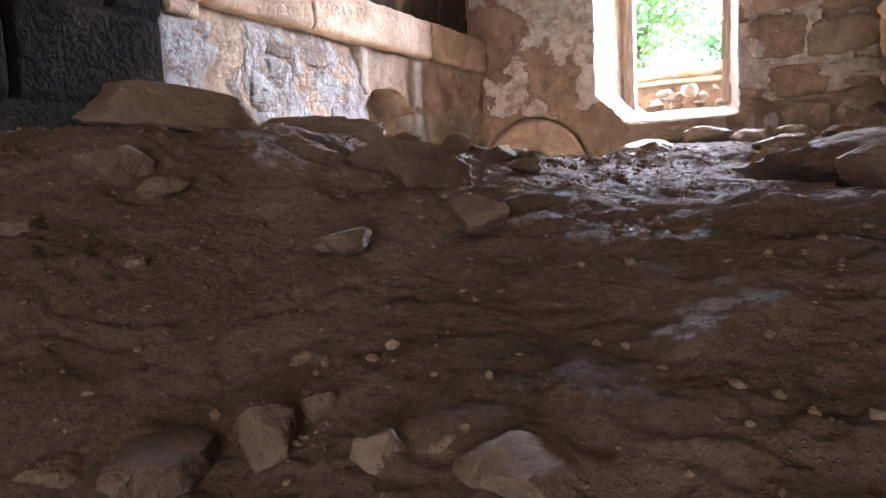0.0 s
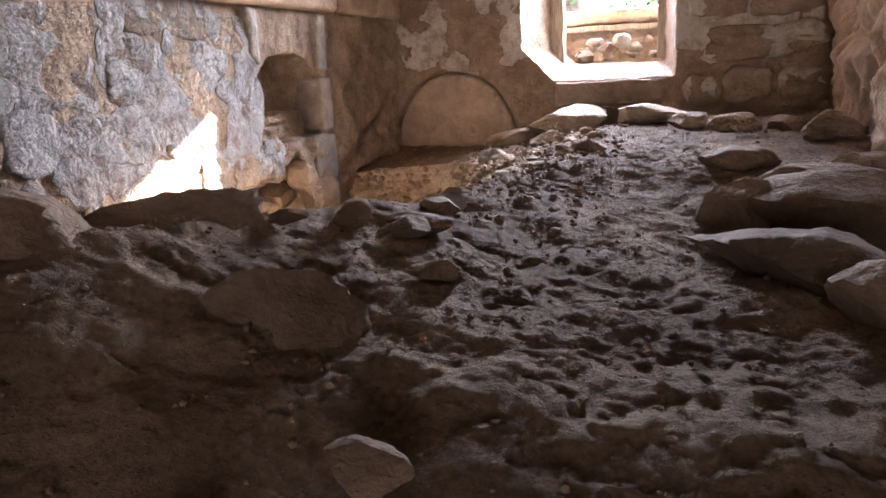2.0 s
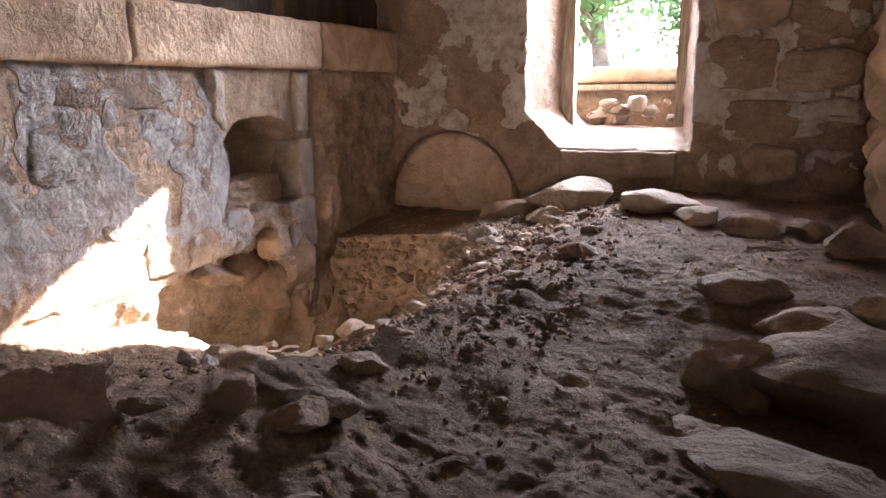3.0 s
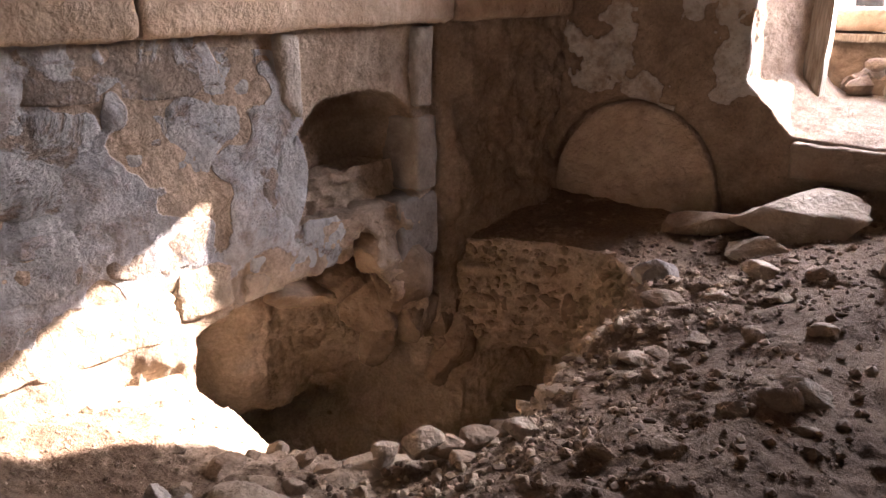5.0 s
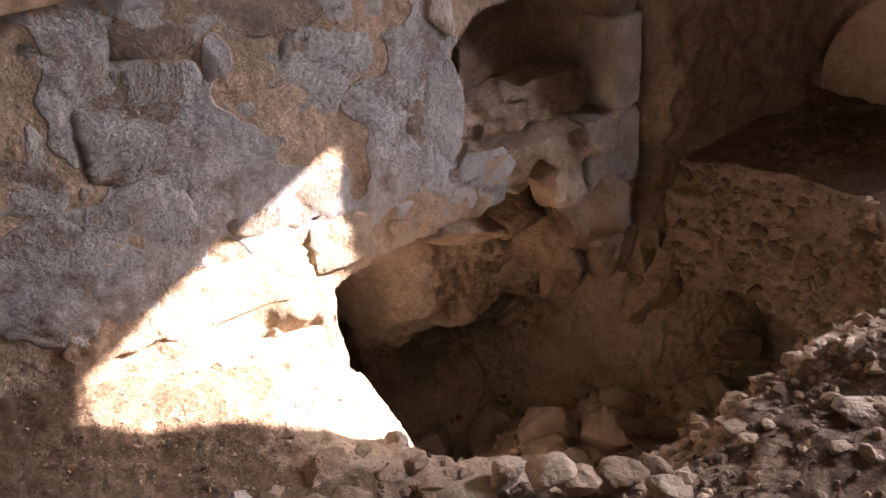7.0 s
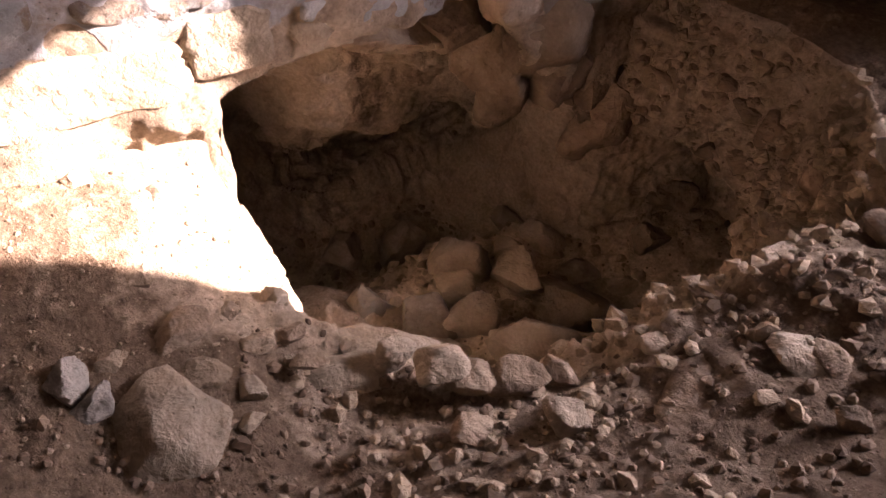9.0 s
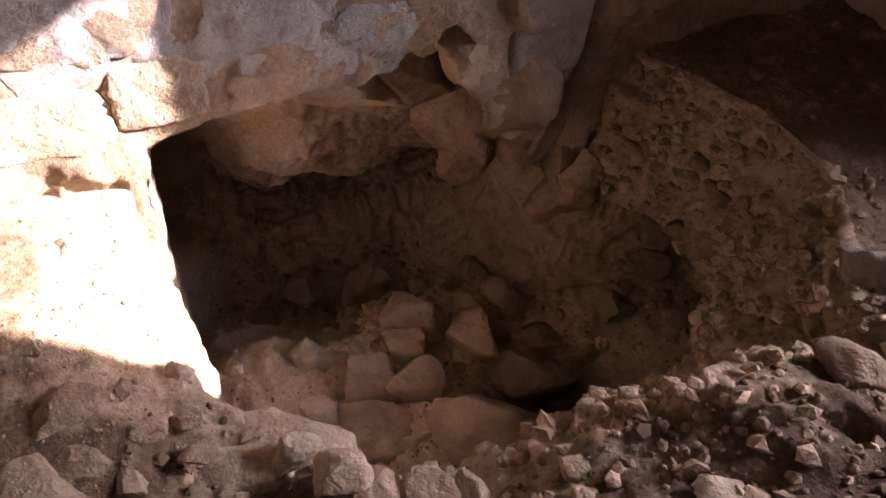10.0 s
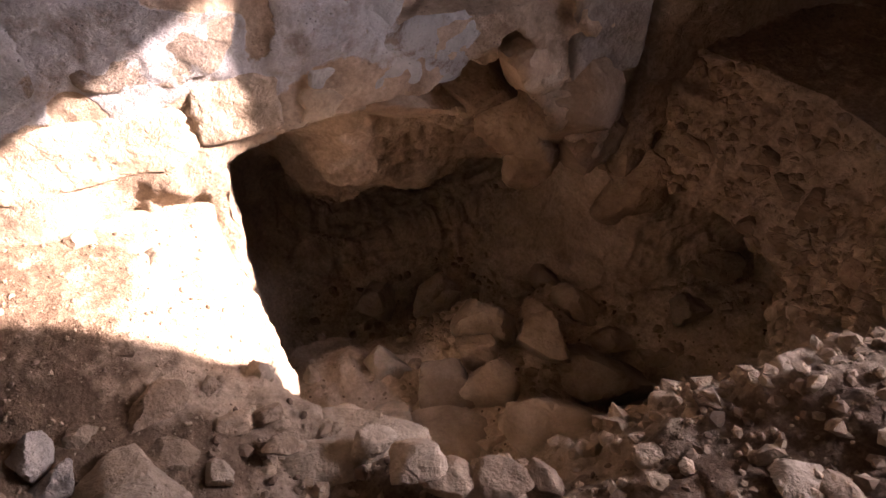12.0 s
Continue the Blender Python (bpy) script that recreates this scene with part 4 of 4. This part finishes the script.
# stones stuck in the cut bank
rock("bank_stone", -1.85, 5.37, 0.89, (0.13, 0.09, 0.12), (4, -7, 33), 933)
rock("bank_stone", -2.53, 5.71, 0.83, (0.17, 0.13, 0.11), (-1, -1, 20), 982)
rock("bank_stone", -2.23, 5.71, 0.83, (0.14, 0.10, 0.13), (-2, 0, 25), 912)
rock("bank_stone", -2.36, 5.73, 0.83, (0.13, 0.10, 0.09), (-2, 0, 21), 192)
rock("bank_stone", -2.64, 5.66, 0.79, (0.12, 0.09, 0.11), (-7, 0, 29), 886)
rock("bank_stone", -2.65, 5.64, 0.66, (0.12, 0.09, 0.08), (-7, 2, 30), 434)
rock("bank_stone", -2.45, 5.70, 0.59, (0.12, 0.09, 0.08), (-6, -6, 22), 95)
rock("bank_stone", -2.27, 5.69, 0.64, (0.11, 0.08, 0.11), (0, 1, 13), 366)
rock("bank_stone", -1.92, 5.52, 0.93, (0.12, 0.09, 0.11), (6, 2, 4), 31)
rock("bank_stone", -2.43, 6.17, -0.09, (0.15, 0.12, 0.11), (2, 2, 36), 389)
rock("bank_stone", -1.77, 5.23, 0.87, (0.11, 0.08, 0.07), (7, -6, 16), 660)
rock("bank_stone", -2.76, 5.61, 0.77, (0.15, 0.11, 0.10), (7, 4, 30), 558)
rock("bank_stone", -2.73, 5.88, 0.06, (0.24, 0.18, 0.23), (2, -5, 35), 79)
rock("bank_stone", -2.53, 5.69, 0.69, (0.15, 0.11, 0.06), (5, -5, 44), 909)
rock("slab", -1.83, 1.68, 1.54, (0.54, 0.32, 0.13), (4, 9, 33), 45, M_DUSTY, "long flat dark boulder on the crest of the mound")
rock("slab", -1.62, 2.17, 1.39, (0.52, 0.32, 0.24), (-1, -9, 40), 938, M_DUSTY)
rock("boulder", 0.21, 3.58, 1.26, (0.66, 0.42, 0.36), (2, 4, 2), 732, M_DUSTY)
rock("slab", -1.33, 6.12, 1.40, (0.5, 0.3, 0.2), (4, -6, 8), 41, M_PALE)
rock("slab", -1.78, 6.12, 1.29, (0.36, 0.14, 0.1), (0, -12, 14), 43)
rock("slab", -1.36, 4.44, 1.02, (0.4, 0.58, 0.24), (6, -14, 12), 45, M_DUSTY, "flat weathered slab on the crumbling rim of the pit")
rock("boulder", -2.0, 3.94, 0.79, (0.42, 0.36, 0.27), (0, 4, 75), 621, M_PALE, "rounded pale boulder at the edge of the pit", sharp=28)
rock("rock", -1.12, 1.91, 1.32, (0.3, 0.22, 0.16), (18, 6, 30), 47, M_DUSTY)


# broken masonry hanging under the niche
for x, y, z, size, turn, seed in ((-2.97, 5.14, 0.98, (0.26, 0.34, 0.36), (20, 10, 5), 511), (-2.98, 5.29, 0.78, (0.24, 0.22, 0.4), (14, 0, 12), 512), (-3.02, 5.03, 0.86, (0.26, 0.26, 0.3), (-20, 15, 30), 513),
                                  (-3.06, 5.12, 0.62, (0.2, 0.16, 0.34), (10, 5, 40), 514), (-3.05, 4.86, 1.06, (0.24, 0.22, 0.16), (30, 0, 10), 515), (-2.93, 5.45, 0.72, (0.2, 0.2, 0.3), (0, 10, 70), 516),
                                  (-3.13, 4.64, 1.06, (0.24, 0.34, 0.12), (0, 28, 10), 517), (-2.99, 5.02, 1.2, (0.2, 0.3, 0.26), (0, 0, 20), 518), (-2.9, 5.5, 0.5, (0.22, 0.2, 0.4), (0, 8, 50), 519)):
    rock("masonry_stone", x, y, z, size, turn, seed, M_ROCK, "broken tan stone lodged in the ruined wall base", "broken masonry")


# ---- gravel ----
def gravel(name, pick, count, lo, hi, material, seed, label):
    """Many small stones lying on the earth, one object."""
    rng = np.random.RandomState(seed)
    bm = bmesh.new()
    bmesh.ops.create_icosphere(bm, subdivisions=1, radius=1)
    bv = np.array([v.co[:] for v in bm.verts])
    bf = np.array([[v.index for v in f.verts] for f in bm.faces])
    bm.free()
    where = np.flatnonzero(pick)
    where = where[rng.randint(0, len(where), count)]
    size = lo + (hi - lo) * rng.rand(count) ** 3
    p = GV[where] + GN[where] * (size * 0.15)[:, None]
    shape = bv[None] * (0.6 + 0.5 * rng.rand(count, 1, 3)) * (1 + 0.18 * rng.randn(count, len(bv), 1))
    ang = rng.rand(count) * 6.28
    c, d = np.cos(ang)[:, None], np.sin(ang)[:, None]
    shape = np.stack([shape[..., 0] * c - shape[..., 1] * d, shape[..., 0] * d + shape[..., 1] * c, shape[..., 2] * 0.8], 2)
    v = (p[:, None] + shape * size[:, None, None]).reshape(-1, 3)
    f = (bf[None] + (np.arange(count) * len(bv))[:, None, None]).reshape(-1, 3)
    me = quick_mesh(name, v, f, False)
    me.materials.append(material)
    return tagged(new(name, me), label, "gravel", kind="stuff")


def gravel_material(name, light):
    n = Nodes(name, 0.9)
    r = n.t.nodes.new("ShaderNodeNewGeometry").outputs["Random Per Island"]
    c = n.ramp(r, (0.0, (0.13, 0.088, 0.06)), (0.7, (0.22, 0.155, 0.107)), (1.0, light))
    return n.done(n.mix(0.5, c, n.ramp(n.noise(90, 4), (0.3, 0.55), (0.7, 1.2)), "MULTIPLY"), n.noise(120, 4), 0.5, 0.004)


M_GRAVEL = gravel_material("gravel", (0.33, 0.25, 0.18))
M_CRUMBS = gravel_material("earth crumbs", (0.23, 0.165, 0.115))
M_BANK = stone_material("bank gravel", (0.26, 0.19, 0.13), (0.42, 0.32, 0.225), (0.55, 0.43, 0.31), 14.0)
up = GN[:, 2] > 0.6
room = up & (GV[:, 0] > WEST + 0.02) & (GV[:, 0] < EAST) & (GV[:, 1] < NORTH)
flank = (GN[:, 2] > 0.75) & room & (GV[:, 1] > 3.0) & (GV[:, 0] < -0.7) & (GV[:, 0] > -2.1)
gravel("gravel", room & (GV[:, 1] > 0.4), 5000, 0.003, 0.013, M_CRUMBS, 3, "loose brown gravel scattered over the mound")
gravel("crumbled_stones", flank, 3600, 0.003, 0.022, M_GRAVEL, 4, "crumbled stones on the flank above the pit")
gravel("pit_rubble", up & (GV[:, 2] < 0.85) & (GV[:, 1] > 4.0) & (GV[:, 0] < -1.6) & (GV[:, 0] > -3.9), 700, 0.008, 0.04, M_BANK, 5, "small rubble on the bottom of the pit")
bank = (GN[:, 2] < 0.55) & (GN[:, 2] > -0.3) & (GV[:, 1] > 4.3) & (GV[:, 0] > WEST) & (GV[:, 0] < -1.2) & (GV[:, 2] > 0.55)
gravel("bank_rubble", bank, 900, 0.006, 0.042, M_BANK, 6, "small pale stones stuck in the cut bank of the pit")
rimside = (GN[:, 2] > 0.3) & (GV[:, 0] > -2.1) & (GV[:, 0] < -1.25) & (GV[:, 1] > 3.8) & (GV[:, 1] < 5.6) & (GV[:, 2] > 0.55)
gravel("rim_clods", rimside, 1100, 0.004, 0.03, M_BANK, 8, "crumbling tan clods along the rim of the pit")
strip = up & (GV[:, 0] > WEST + 0.03) & (GV[:, 0] < -2.0) & (GV[:, 1] > 2.9) & (GV[:, 1] < 4.1)
gravel("floor_crumbs", strip, 1100, 0.002, 0.009, M_BANK, 7, "pale crumbs of tuff on the ledge before the wall")
